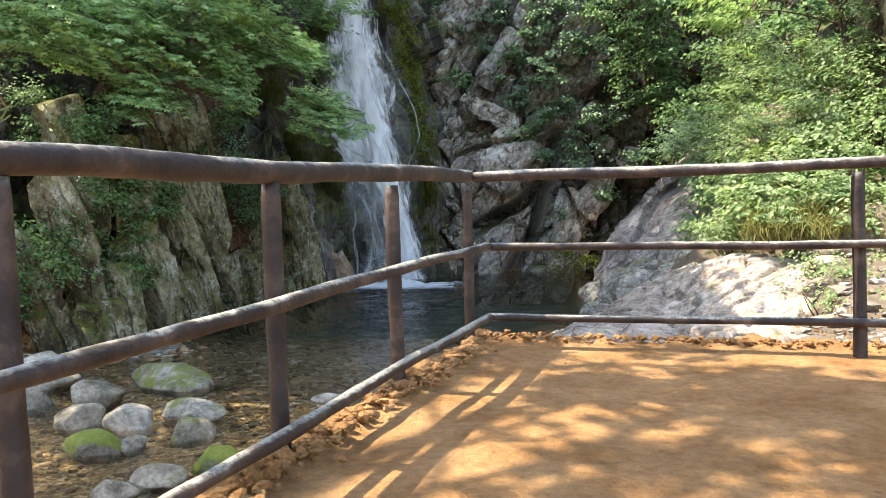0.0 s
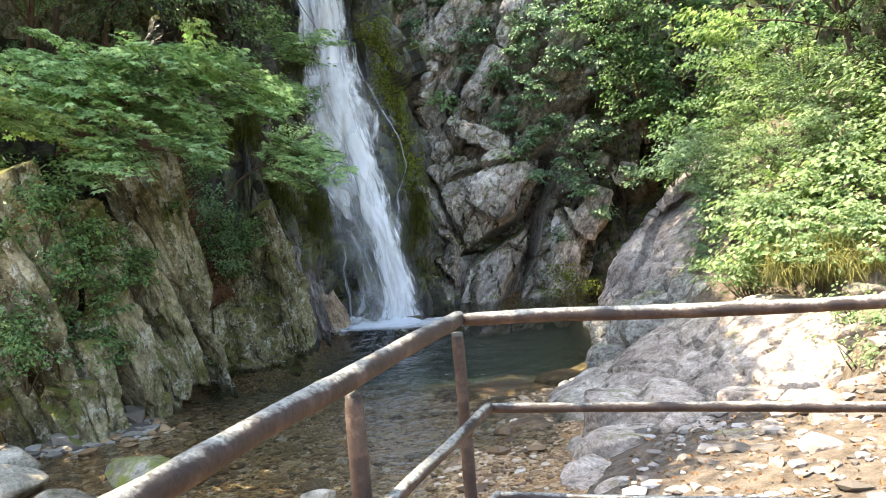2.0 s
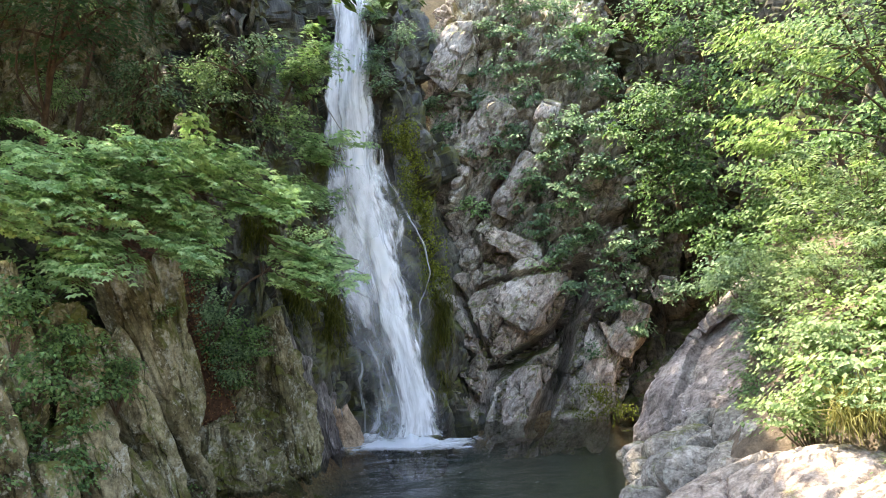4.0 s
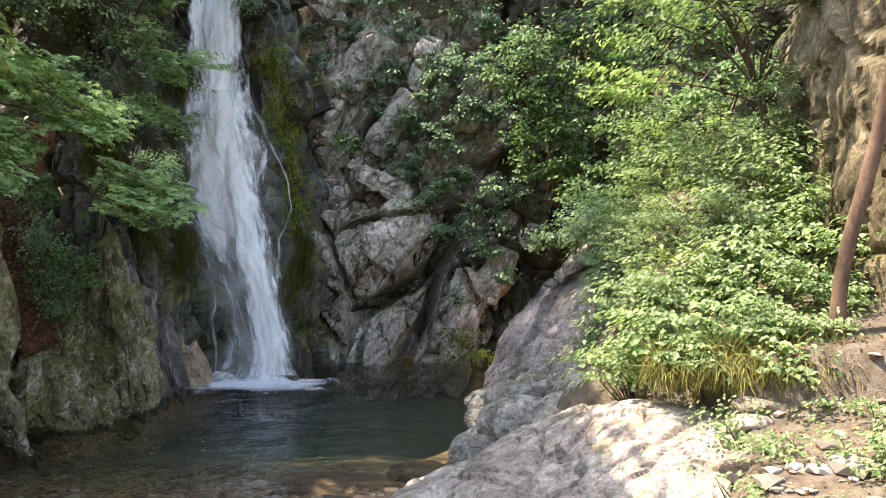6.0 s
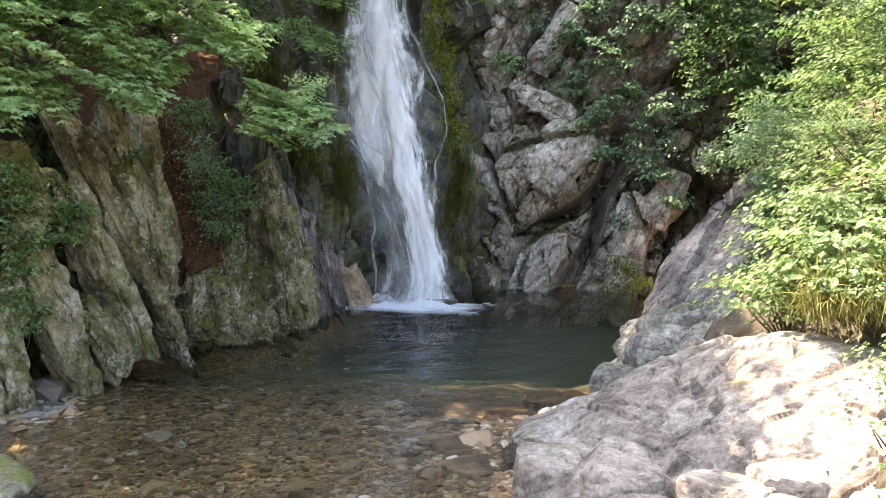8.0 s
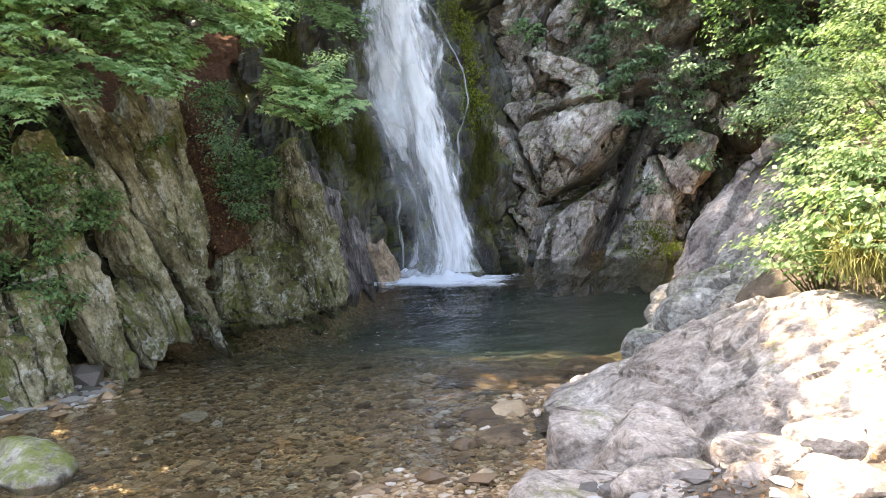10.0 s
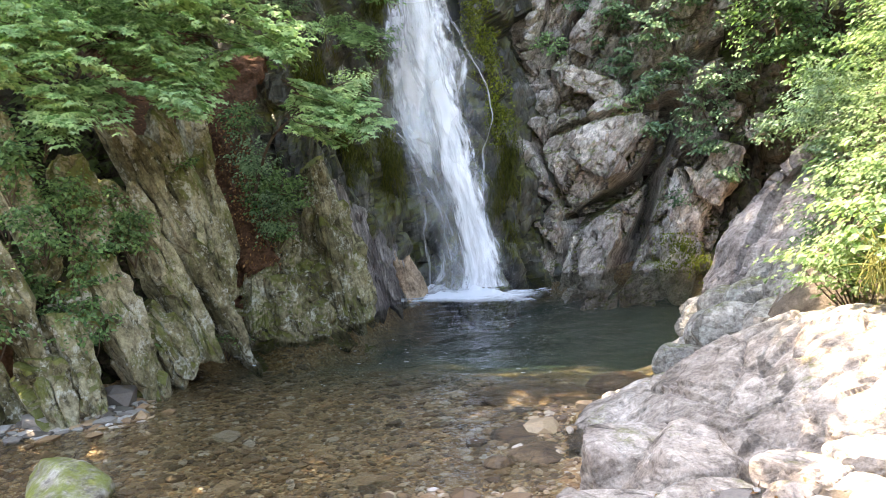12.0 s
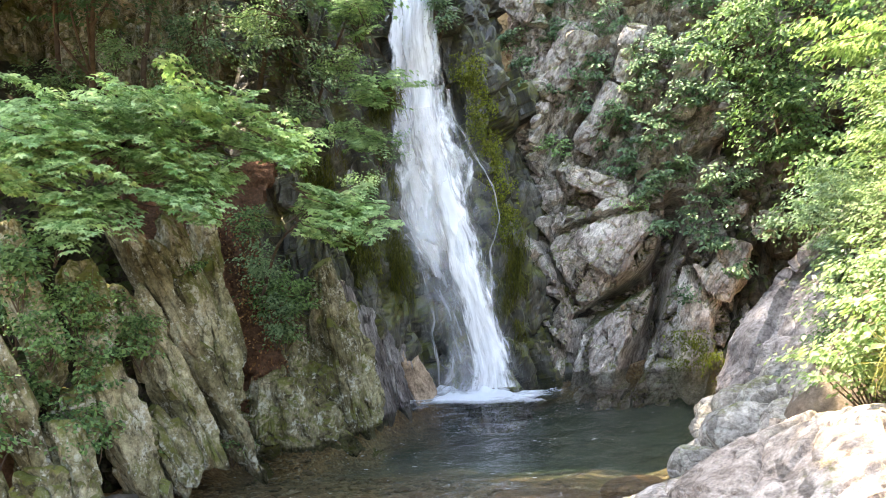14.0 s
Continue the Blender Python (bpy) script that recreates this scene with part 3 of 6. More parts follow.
# ---- rock faces ----
def hewn(v, rng, planes, lo, hi, k, box=False):
    """How far out a broken stone reaches in the directions v: the nearest of many random planes, its edges worn as k is small."""
    n = rng.normal(size=(planes, 3))
    h = rng.uniform(lo, hi, planes)
    if box:
        n = np.vstack([n, np.vstack([np.eye(3), -np.eye(3)]) + rng.normal(size=(6, 3)) * 0.13])
        h = np.r_[h, np.full(6, 0.86)]
    n /= np.linalg.norm(n, axis=1, keepdims=True)
    reach = np.clip(v @ n.T, 0, None) / h
    return ((reach ** k).sum(1) + 1.28 ** -k) ** (-1.0 / k)


def near_line(x, z, line):
    best = np.full(x.shape, 9.0)
    for (ax, az), (bx, bz) in zip(line[:-1], line[1:]):
        dx, dz = bx - ax, bz - az
        t = np.clip(((x - ax) * dx + (z - az) * dz) / (dx * dx + dz * dz), 0, 1)
        best = np.minimum(best, np.hypot(x - ax - t * dx, z - az - t * dz))
    return best


def back(*p):
    """A point of the rear wall: it stands a little further from the platform than first laid out."""
    return tuple(e + 1.09 * (q - e) for q, e in zip(p, (2.4, -0.45, 1.65)))


def rough_face(big, small, axis, stretch, seed, crack=0.12, size=1.0, clefts=(), wobble=0.12, open_=0.11, soft=1.0):
    def disp(p):
        q = p + wobble * np.stack([fbm(p * 0.6, 2, seed + 40 + k) for k in range(3)], 1)
        q = along(q, axis, stretch)
        s1, e1 = cells(q / (1.7 * size), seed)
        s2, e2 = cells(q / (0.62 * size), seed + 20)
        s3, e3 = cells(q / (0.24 * size), seed + 30)
        d = big * s1 + small * s2 + small * 0.3 * s3
        d = d - crack * np.exp(-(e1 / open_) ** 2) - crack * 0.5 * np.exp(-(e2 / open_) ** 2) - crack * 0.15 * np.exp(-(e3 / 0.1) ** 2)
        for line, width, depth in clefts:
            r = near_line(p[:, 0], p[:, 2], line) + 0.06 * fbm(p * 2.5, 2, seed + 90)
            d = d - depth * sstep(width, width * 0.35, r)
        return d + soft * 0.08 * fbm(p * 0.5, 3, seed + 50) + 0.014 * fbm(p * 5, 3, seed + 60)
    return disp


def rock(name, base, profile, step, disp, material, label, tail=None):
    g = sheet(base, profile, step, disp, tail)
    ob = solid(name, g.reshape(-1, 3), grid_faces(*g.shape[:2]), material)
    return tagged(ob, label, "rock face", kind="structure")


DIP = (0.15, 0.5, -0.85)
def slab(parent, top, bottom, width, thick, seed, material=None, out=(1, -0.25, 0), layers=0.12, name="slab", grain=(0.6, 0.5, 0.75), clefts=(), fine=5):
    """One steep slab of a cliff: a broken, layered block between two points."""
    top, bottom = Vector(top), Vector(bottom)
    rng = np.random.default_rng(seed)
    bm = bmesh.new()
    bmesh.ops.create_icosphere(bm, subdivisions=fine, radius=1)
    v = np.array([q.co[:] for q in bm.verts])
    long = (top - bottom).length * 0.56
    r = hewn(v, rng, 11, 0.92, 1.25, 40, True)
    p = v * r[:, None] * np.array([thick, width, long]) * 1.12
    q = p / np.array(grain) + 0.12 * fbm(p * 2 + seed, 2, seed)[:, None] + seed * 3.7
    s1, e1 = cells(q, seed)
    s2, e2 = cells(q * 2.3, seed + 3)
    s3, e3 = cells(q * 5.1, seed + 6)
    d = layers * (s1 + 0.34 * s2 + 0.1 * s3) - layers * 0.6 * np.exp(-(e1 / 0.04) ** 2) - layers * 0.2 * np.exp(-(e2 / 0.05) ** 2) + 0.008 * fbm(p * 7 + seed, 3, seed)
    n = v / np.array([thick, width, long])
    n = n / np.linalg.norm(n, axis=1, keepdims=True)
    p = p + n * d[:, None]
    up = (top - bottom).normalized()
    out = Vector(out)
    out = (out - up * out.dot(up)).normalized()
    m = Matrix((out, up.cross(out), up)).transposed()
    mid = (top + bottom) / 2
    w = p @ np.array(m).T + np.array(mid)
    for line, wide, deep in clefts:
        near = near_line(w[:, 0], w[:, 2], line) + 0.05 * fbm(w * 2.5, 2, 94)
        w[:, 1] += deep * sstep(wide, wide * 0.5, near)
    for vert, co in zip(bm.verts, w):
        vert.co = co
    return part(name, bm, material or M_LEFT, parent, smooth=False)


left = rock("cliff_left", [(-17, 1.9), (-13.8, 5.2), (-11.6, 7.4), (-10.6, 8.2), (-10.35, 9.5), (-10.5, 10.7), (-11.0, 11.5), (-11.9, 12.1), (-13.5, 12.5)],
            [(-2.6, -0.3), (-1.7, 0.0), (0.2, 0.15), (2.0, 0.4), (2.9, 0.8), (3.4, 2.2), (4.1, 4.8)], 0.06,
            rough_face(0.7, 0.35, DIP, 2.6, 1, 0.35, 0.75, wobble=0.05, open_=0.06), M_DARK, "overgrown cliff of steep dipping grey-tan slabs with moss, backing darkened for gap shade")
for k, (top, bottom, w, th) in enumerate([
        ((-9.85, 10.36, 2.82), (-9.60, 11.06, -0.06), 0.52, 0.45), ((-9.45, 8.88, 3.04), (-9.20, 11.07, -1.41), 0.27, 0.40), ((-10.20, 11.41, 3.22), (-9.95, 11.58, 0.44), 0.25, 0.40),
        ((-9.45, 9.14, 1.50), (-9.20, 10.24, -1.30), 0.45, 0.40), ((-9.35, 8.17, 0.81), (-9.10, 8.90, -1.71), 0.55, 0.45), ((-9.55, 8.08, 2.33), (-9.30, 8.24, 0.99), 0.46, 0.40),
        ((-9.30, 7.48, -0.17), (-9.05, 7.71, -1.60), 0.51, 0.40), ((-9.40, 9.19, -0.33), (-9.15, 9.73, -1.51), 0.42, 0.35),
        ((-10.0, 7.0, 2.9), (-9.8, 7.7, 0.7), 0.4, 0.45), ((-9.75, 6.6, 1.3), (-9.5, 7.5, -1.8), 0.36, 0.5), ((-10.4, 6.1, 0.7), (-10.1, 6.9, -1.8), 0.36, 0.4),
        ((-9.75, 9.55, 0.7), (-9.45, 10.15, -0.7), 0.24, 0.4), ((-9.6, 8.75, 1.9), (-9.4, 9.1, 0.9), 0.3, 0.4), ((-9.5, 7.75, 0.35), (-9.3, 8.0, -0.45), 0.4, 0.4), ((-9.3, 6.95, -0.75), (-9.1, 7.2, -1.8), 0.4, 0.4), ((-10.0, 9.9, 2.6), (-9.75, 10.5, 1.2), 0.2, 0.5),
        ((-11.3, 5.6, 2.0), (-11.0, 6.3, -1.7), 0.42, 0.5), ((-12.4, 4.8, 1.4), (-12.2, 5.5, -1.7), 0.5, 0.5)]):
    slab(left, top, bottom, w * 0.6, th * 1.15, 300 + k, layers=0.15, grain=(0.8, 0.55, 1.3))


def rising(first, last):
    """Lifts a face's top towards one end."""
    def tail(g):
        lift = np.linspace(first, last, len(g))[:, None]
        g[..., 2] += lift * sstep(-1.5, 0.3, g[..., 2])
        return g
    return tail


inlet = rock("cliff_inlet", [(-13.0, 13.3), (-12.0, 12.7), (-11.2, 12.4), (-10.4, 12.5), (-9.7, 12.9), (-9.2, 13.8), (-9.25, 14.7), (-10.0, 15.6), (-11.6, 16.4)],
     [(-2.8, -0.2), (-1.7, 0.0), (-0.5, 0.15), (0.1, 0.35), (0.4, 0.7), (0.9, 1.5), (1.2, 2.6)], 0.05,
     rough_face(0.4, 0.25, (0.1, 0.3, -0.9), 1.5, 2, 0.15, 0.6, open_=0.06), M_LEFT, "pale grey block of rock beside the pool", rising(-0.9, 0.5))
for k, (top, bottom, w, th) in enumerate([
        ((-9.60, 14.40, 2.00), (-9.35, 14.76, -1.66), 0.45, 0.35), ((-9.75, 13.37, -0.33), (-9.50, 13.44, -1.82), 0.73, 0.35), ((-10.65, 12.52, -0.01), (-10.40, 12.23, -1.03), 0.16, 0.12),
        ((-10.25, 13.00, -0.18), (-10.00, 12.77, -1.60), 0.44, 0.30), ((-9.65, 14.90, 0.95), (-9.40, 15.59, -1.66), 0.46, 0.35)]):
    slab(inlet, top, bottom, w * 0.85, th, 330 + k, layers=0.15, grain=(0.6, 0.5, 0.8))
gully = rock("soil_gully", [(-13.4, 11.4), (-12.3, 12.0), (-11.3, 12.35), (-10.5, 12.65), (-10.0, 13.3), (-9.95, 14.4)], [(-1.2, -0.2), (-0.6, 0.0), (0.1, 0.25), (0.9, 0.7), (1.8, 1.2), (3.4, 2.2), (5.0, 4.0)], 0.06,
     rough_face(0.22, 0.12, DIP, 2.0, 8, 0.04, 0.7), M_SOIL, "gully filled with reddish brown dead leaves")
wet = rock("cliff_wet", [(-15, 15.6), (-12.6, 15.2), (-10.6, 15.4), (-9.9, 16.6), (-9.95, 18.2), (-10.2, 19.5), (-8.8, 20.3), (-8.1, 21.2), (-7.7, 23.0), (-7.4, 25)],
     [(-4, -0.1), (-1.7, 0.0), (1.0, 0.25), (3.5, 0.8), (8, 1.75), (13.5, 2.7), (16, 5), (19, 9)], 0.075,
     rough_face(0.9, 0.4, (0.25, 0, -0.9), 2.6, 3, 0.3), M_WET, "dark wet mossy rock behind the waterfall")
for k, (top, bottom, w, th) in enumerate([((-10.3, 15.8, 1.5), (-9.85, 16.1, -1.9), 0.3, 0.4), ((-10.4, 16.6, 0.9), (-9.95, 16.9, -1.9), 0.28, 0.4), ((-10.5, 17.4, 0.5), (-10.0, 17.7, -1.9), 0.3, 0.35), ((-10.5, 18.0, 0.0), (-10.05, 18.3, -1.9), 0.25, 0.3)]):
    slab(wet, top, bottom, w, th, 350 + k, M_STREAK)
CLEFTS = [([(-6.4, 0.0), (-5.7, 0.4), (-5.06, 0.85), (-4.4, 1.3), (-3.98, 1.75), (-3.8, 2.5), (-3.77, 3.2)], 0.36, 2.4), ([(-4.0, 1.4), (-4.3, 0.41), (-4.5, -0.21), (-4.88, -0.83), (-5.25, -1.7)], 0.28, 2.2),
          ([(-7.6, 3.8), (-6.5, 5.4), (-5.5, 7.3)], 0.2, 0.9), ([(-8.0, 3.1), (-7.33, 2.4), (-6.9, 1.3), (-6.4, 0.0), (-6.9, -1.7)], 0.17, 0.8), ([(-7.9, 0.7), (-7.2, -0.4), (-6.8, -1.2)], 0.16, 0.8),
          ([(-3.64, 1.85), (-3.05, 0.64), (-2.5, -0.2)], 0.13, 0.7), ([(-3.6, 4.2), (-2.4, 4.6)], 0.3, 1.0), ([(-1.2, 1.9), (-2.2, 0.2), (-2.7, -1.6)], 0.2, 0.9), ([(-6.9, 2.5), (-5.4, 2.9), (-3.9, 3.1)], 0.13, 0.5)]
CLEFTS = [([back(x, 0, z)[::2] for x, z in line], wide, deep) for line, wide, deep in CLEFTS]
right_wall = rock("cliff_right", [back(*q) for q in ((-10.4, 24.2), (-9.0, 22.5), (-7.6, 21.6), (-6.4, 21.8), (-5.6, 22.1), (-4.4, 22.4), (-3.4, 22.8), (-2.0, 23.3), (-1.2, 24.6))],
     [(-4, -0.2), (-1.7, 0.0), (1.5, 0.2), (4.0, 0.75), (8, 1.3), (14, 2.4), (18, 6)], 0.06,
     rough_face(0.6, 0.4, (0.5, 0, 0.8), 1.5, 4, 0.3, 0.8,
                CLEFTS, 0.05, 0.05),
     M_WALL, "grey fractured rock wall with ledges and clefts")
for k, (top, bottom, w, th) in enumerate([
        ((-4.75, 22.1, 3.05), (-5.7, 21.8, 1.5), 0.8, 0.45), ((-5.35, 22.0, 0.1), (-5.85, 21.7, -1.9), 0.5, 0.5), ((-3.1, 22.5, 1.0), (-3.6, 22.2, -1.9), 0.5, 0.5), ((-5.0, 22.6, 6.5), (-6.0, 22.5, 4.9), 0.45, 0.35),
        ((-4.3, 22.9, 8.2), (-4.8, 22.8, 6.8), 0.36, 0.3), ((-1.2, 22.7, 2.5), (-1.35, 22.5, 1.9), 0.28, 0.3), ((-2.1, 22.8, 1.8), (-2.8, 22.6, 0.4), 0.45, 0.4), ((-5.9, 22.7, 8.4), (-7.1, 22.6, 6.8), 0.6, 0.35),
        ((-6.2, 21.9, 2.7), (-7.2, 21.7, 1.5), 0.4, 0.4), ((-6.6, 21.8, -0.1), (-7.0, 21.6, -1.9), 0.36, 0.4), ((-6.4, 22.0, 4.2), (-5.0, 22.1, 3.6), 0.35, 0.5), ((-2.8, 23.1, 7.1), (-3.5, 23.0, 5.6), 0.45, 0.35), ((-7.0, 22.7, 11.2), (-7.9, 22.6, 9.4), 0.6, 0.35)]):
    slab(right_wall, back(*top), back(*bottom), w * 1.05, th * 0.62, 400 + k, M_WALL, (0.15, -1, 0.1), 0.16, "rock_block", (0.9, 0.75, 0.7), CLEFTS)
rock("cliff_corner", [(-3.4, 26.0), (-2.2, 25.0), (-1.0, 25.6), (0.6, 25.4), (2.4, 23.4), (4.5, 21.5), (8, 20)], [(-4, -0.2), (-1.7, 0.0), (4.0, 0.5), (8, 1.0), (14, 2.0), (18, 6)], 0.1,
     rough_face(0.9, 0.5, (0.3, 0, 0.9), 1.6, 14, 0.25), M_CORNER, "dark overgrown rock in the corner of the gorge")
rock("cliff_upper", [(-30, 7), (-24, 11.5), (-19.5, 16), (-16.5, 18.6), (-13.6, 19.4), (-12.2, 20.6), (-11.8, 23)],
     [(4, -0.6), (7.5, 0.0), (11, 0.5), (16, 1.4), (20, 4)], 0.12, rough_face(1.3, 0.5, (0.1, 0, 0.9), 2.2, 9, 0.35), M_LEFT, "grey-brown rock columns on the wooded hillside")
rock("boulder_slope", [(-1.2, 20.6), (-1.75, 19.4), (-2.0, 18.3), (-1.35, 17.4), (-0.6, 16.6), (0.2, 15.9), (1.2, 15.2)],
     [(-3.2, -0.3), (-1.75, 0.0), (-1.2, 0.02), (-0.9, 0.22), (-0.3, 0.4), (0.15, 0.75), (1.05, 1.7), (1.7, 2.5), (2.2, 3.2), (2.5, 4.2)], 0.04,
     rough_face(0.16, 0.1, (0.5, 0.5, 0.7), 2.2, 5, 0.05, 1.0, wobble=0.1, open_=0.05, soft=0.6), M_NOSE, "large smooth grey leaning boulder at the water")
def falling(g):
    """The slab drops towards the far end of the pool."""
    drop = 0.75 * sstep(9.2, 11.8, g[..., 1] + 0.3 * g[..., 0])
    g[..., 2] -= drop * sstep(-1.8, -0.6, g[..., 2])
    return g


rock("slab_sunlit", [(-0.7, 14.4), (-1.3, 13.0), (-1.6, 11.2), (-1.65, 9.5), (-1.0, 8.2), (0.1, 7.3), (1.2, 6.7), (2.2, 6.2), (3.2, 6.0)],
     [(-2.6, -0.35), (-1.8, 0.0), (-1.55, 0.45), (-1.2, 0.95), (-0.75, 1.45), (-0.35, 1.95), (-0.1, 2.6), (0.05, 3.6), (0.0, 4.6)], 0.035,
     rough_face(0.06, 0.07, (0.7, 0.3, 0.2), 1.4, 6, 0.05, 0.9, wobble=0.15, open_=0.03, soft=2.0), M_SLAB, "pale sunlit slab of bare rock above the pool", falling)
rock("cliff_bank", [(4.0, 14.5), (4.35, 12.2), (4.5, 10.6), (5.1, 9.4), (7.0, 8.2), (10, 7)], [(-0.6, -0.2), (1.0, 0.0), (3.0, 0.05), (5.5, 0.3), (8, 1.0), (10, 4)], 0.08,
     rough_face(0.3, 0.14, (0.2, 0.3, 0.9), 1.3, 12, 0.1, 1.5, wobble=0.03, open_=0.04), M_CRAG, "tan blocky crag above the sunny bank")


# ---- the waterfall ----
def ribbon(name, path, widths, material, parent, label="", across=18, bulge=0.12, seed=0):
    """A sheet of falling water along a path of points, with its width at each."""
    p = curve_through([(*q, w) for q, w in zip(path, widths)], 0.1)
    c, w = p[:, :3], p[:, 3]
    u = np.linspace(-0.5, 0.5, across)
    g = np.empty((len(c), across, 3))
    g[:] = c[:, None] + np.array([0.93, 0.36, 0.0]) * (u[None, :, None] * w[:, None, None])
    g[..., 1] -= bulge * (1 - (2 * u[None]) ** 2)
    n = fbm(np.stack([g[..., 0] * 3, g[..., 1], g[..., 2] * 0.7], -1).reshape(-1, 3), 3, seed + 70).reshape(g.shape[:2])
    g[..., 1] -= 0.12 * n
    g[..., 0] += 0.1 * vnoise(np.stack([c[:, 2] * 2.3, c[:, 0] * 0, c[:, 1] * 0], -1) + seed, seed)[:, None] * np.minimum(1, 0.25 / w)[:, None]
    ob = solid(name, g.reshape(-1, 3), grid_faces(len(c), across), material, parent, label, True)
    uv = ob.data.uv_layers.new(name="UVMap")
    run = np.r_[0, np.cumsum(np.linalg.norm(np.diff(c, axis=0), axis=1))]
    uvv = np.stack(np.broadcast_arrays((u + 0.5)[None, :], run[:, None]), -1).reshape(-1, 2)
    idx = np.empty(len(ob.data.loops), np.int32)
    ob.data.loops.foreach_get("vertex_index", idx)
    uv.data.foreach_set("uv", uvv[idx].astype(np.float32).ravel())
    return ob


def build_fall():
    fall = tagged(new("waterfall"), "tall white waterfall sliding down a dark rock face", "waterfall")
    path = [(-10.5, 21.3, 13.0), (-10.45, 21.1, 11.6)] + [(-10.43, 20.97, 10.5), (-10.4, 20.79, 9.28), (-10.36, 20.64, 8.25), (-10.26, 20.38, 6.53), (-9.91, 20.11, 4.81), (-9.66, 19.86, 3.15), (-9.33, 19.73, 2.31), (-9.13, 19.7, 1.34), (-8.8, 19.7, 0.05), (-8.55, 19.7, -1.07), (-8.59, 19.7, -1.58)]
    wide = [1.5, 1.6] + [1.72, 2.0, 2.09, 2.09, 2.75, 2.93, 2.65, 2.45, 2.09, 2.32, 2.98]
    ribbon("main_sheet", path, wide, M_VEIL, fall)
    ribbon("upper_sheet", path[:9], wide[:7] + [2.0, 0.2], M_FALL, fall, seed=3)
    band = [(-10.4, 21.1, 12.8), (-10.35, 20.95, 11.0)] + [(-10.26, 20.67, 9.23), (-10.16, 20.52, 8.18), (-10.02, 20.25, 6.47), (-9.61, 20.0, 4.76), (-8.99, 19.73, 3.07), (-8.6, 19.58, 1.47), (-8.37, 19.58, 0.2), (-8.13, 19.58, -1.06), (-8.12, 19.58, -1.53)]
    ribbon("front_sheet", band, [1.2, 1.25] + [1.29, 1.32, 1.22, 1.26, 1.27, 1.19, 1.18, 1.36, 1.66], M_FALL, fall, seed=5)
    ribbon("left_sheet", [(-10.5, 20.74, 9.3), (-10.58, 20.59, 8.28), (-10.57, 20.32, 6.58), (-10.48, 20.07, 4.89), (-10.11, 19.8, 3.19), (-9.6, 19.65, 1.6)], [1.31, 1.24, 1.19, 1.37, 1.4, 0.2], M_FALL, fall, seed=9)
    ribbon("mist", [(x + 0.1, y - 0.35, z) for x, y, z in path[5:]], [w * 1.25 for w in wide[5:]], M_MIST, fall, seed=12)
    ribbon("thin_strand", [(-9.35, 20.48, 7.03), (-9.28, 20.38, 6.36), (-8.83, 20.26, 5.55), (-8.13, 20.08, 4.32), (-7.74, 19.89, 3.17), (-7.95, 19.74, 2.26), (-8.08, 19.7, 1.27), (-8.08, 19.7, 0.02)], [0.14, 0.18, 0.14, 0.09, 0.09, 0.1, 0.2, 0.3], M_FALL_THIN, fall, seed=6, across=9, bulge=0.02)
    ribbon("thin_strand", [(-10.56, 19.5, 2.91), (-10.08, 19.4, 1.9), (-9.91, 19.4, 0.61), (-9.87, 19.4, -0.36), (-9.84, 19.4, -1.41)], [0.18, 0.14, 0.14, 0.15, 0.2], M_FALL_THIN, fall, seed=7, across=9, bulge=0.02)
    ribbon("thin_strand", [(-9.15, 19.5, 1.35), (-9.14, 19.5, -0.08), (-8.78, 19.5, -1.32)], [0.15, 0.15, 0.18], M_FALL_THIN, fall, seed=11, across=9, bulge=0.02)
    ribbon("thin_strand", [(-11.3, 17.9, 5.0), (-11.0, 17.6, 4.0), (-10.6, 17.2, 2.6)], [0.5, 0.7, 0.3], M_FALL_THIN, fall, seed=8)
    return fall


build_fall()


def build_foam():
    gx, gy = np.linspace(-11.8, -5.4, 170), np.linspace(16.8, 20.9, 120)
    x, y = np.meshgrid(gx, gy, indexing="ij")
    p = np.stack([x * 2.2, y * 2.2, 0 * x], -1).reshape(-1, 3)
    n = fbm(p, 5, 44).reshape(x.shape)
    e = 1 - np.hypot((x + 8.5) / 2.6, (y - 18.9) / 1.7) + 0.35 * n
    core = 1 - np.hypot((x + 8.85) / 1.5, (y - 19.2) / 0.6)
    z = WATER + 0.02 + 0.05 * sstep(0, 0.5, e) * (1 + n) + (0.06 + 0.13 * np.clip(n, 0, 1)) * sstep(0, 0.9, core + 0.4 * n)
    f = grid_faces(len(gx), len(gy))
    keep = e.reshape(-1)[f].max(1) > -0.1
    ob = solid("foam", np.stack([x, y, z], -1).reshape(-1, 3), f[keep], M_FOAM, smooth=True)
    cover = ob.data.attributes.new("cover", "FLOAT", "POINT")
    cover.data.foreach_set("value", np.clip(e, 0, 1).astype(np.float32).ravel())
    return tagged(ob, "white foam where the fall meets the pool", "foam", kind="stuff")


build_foam()


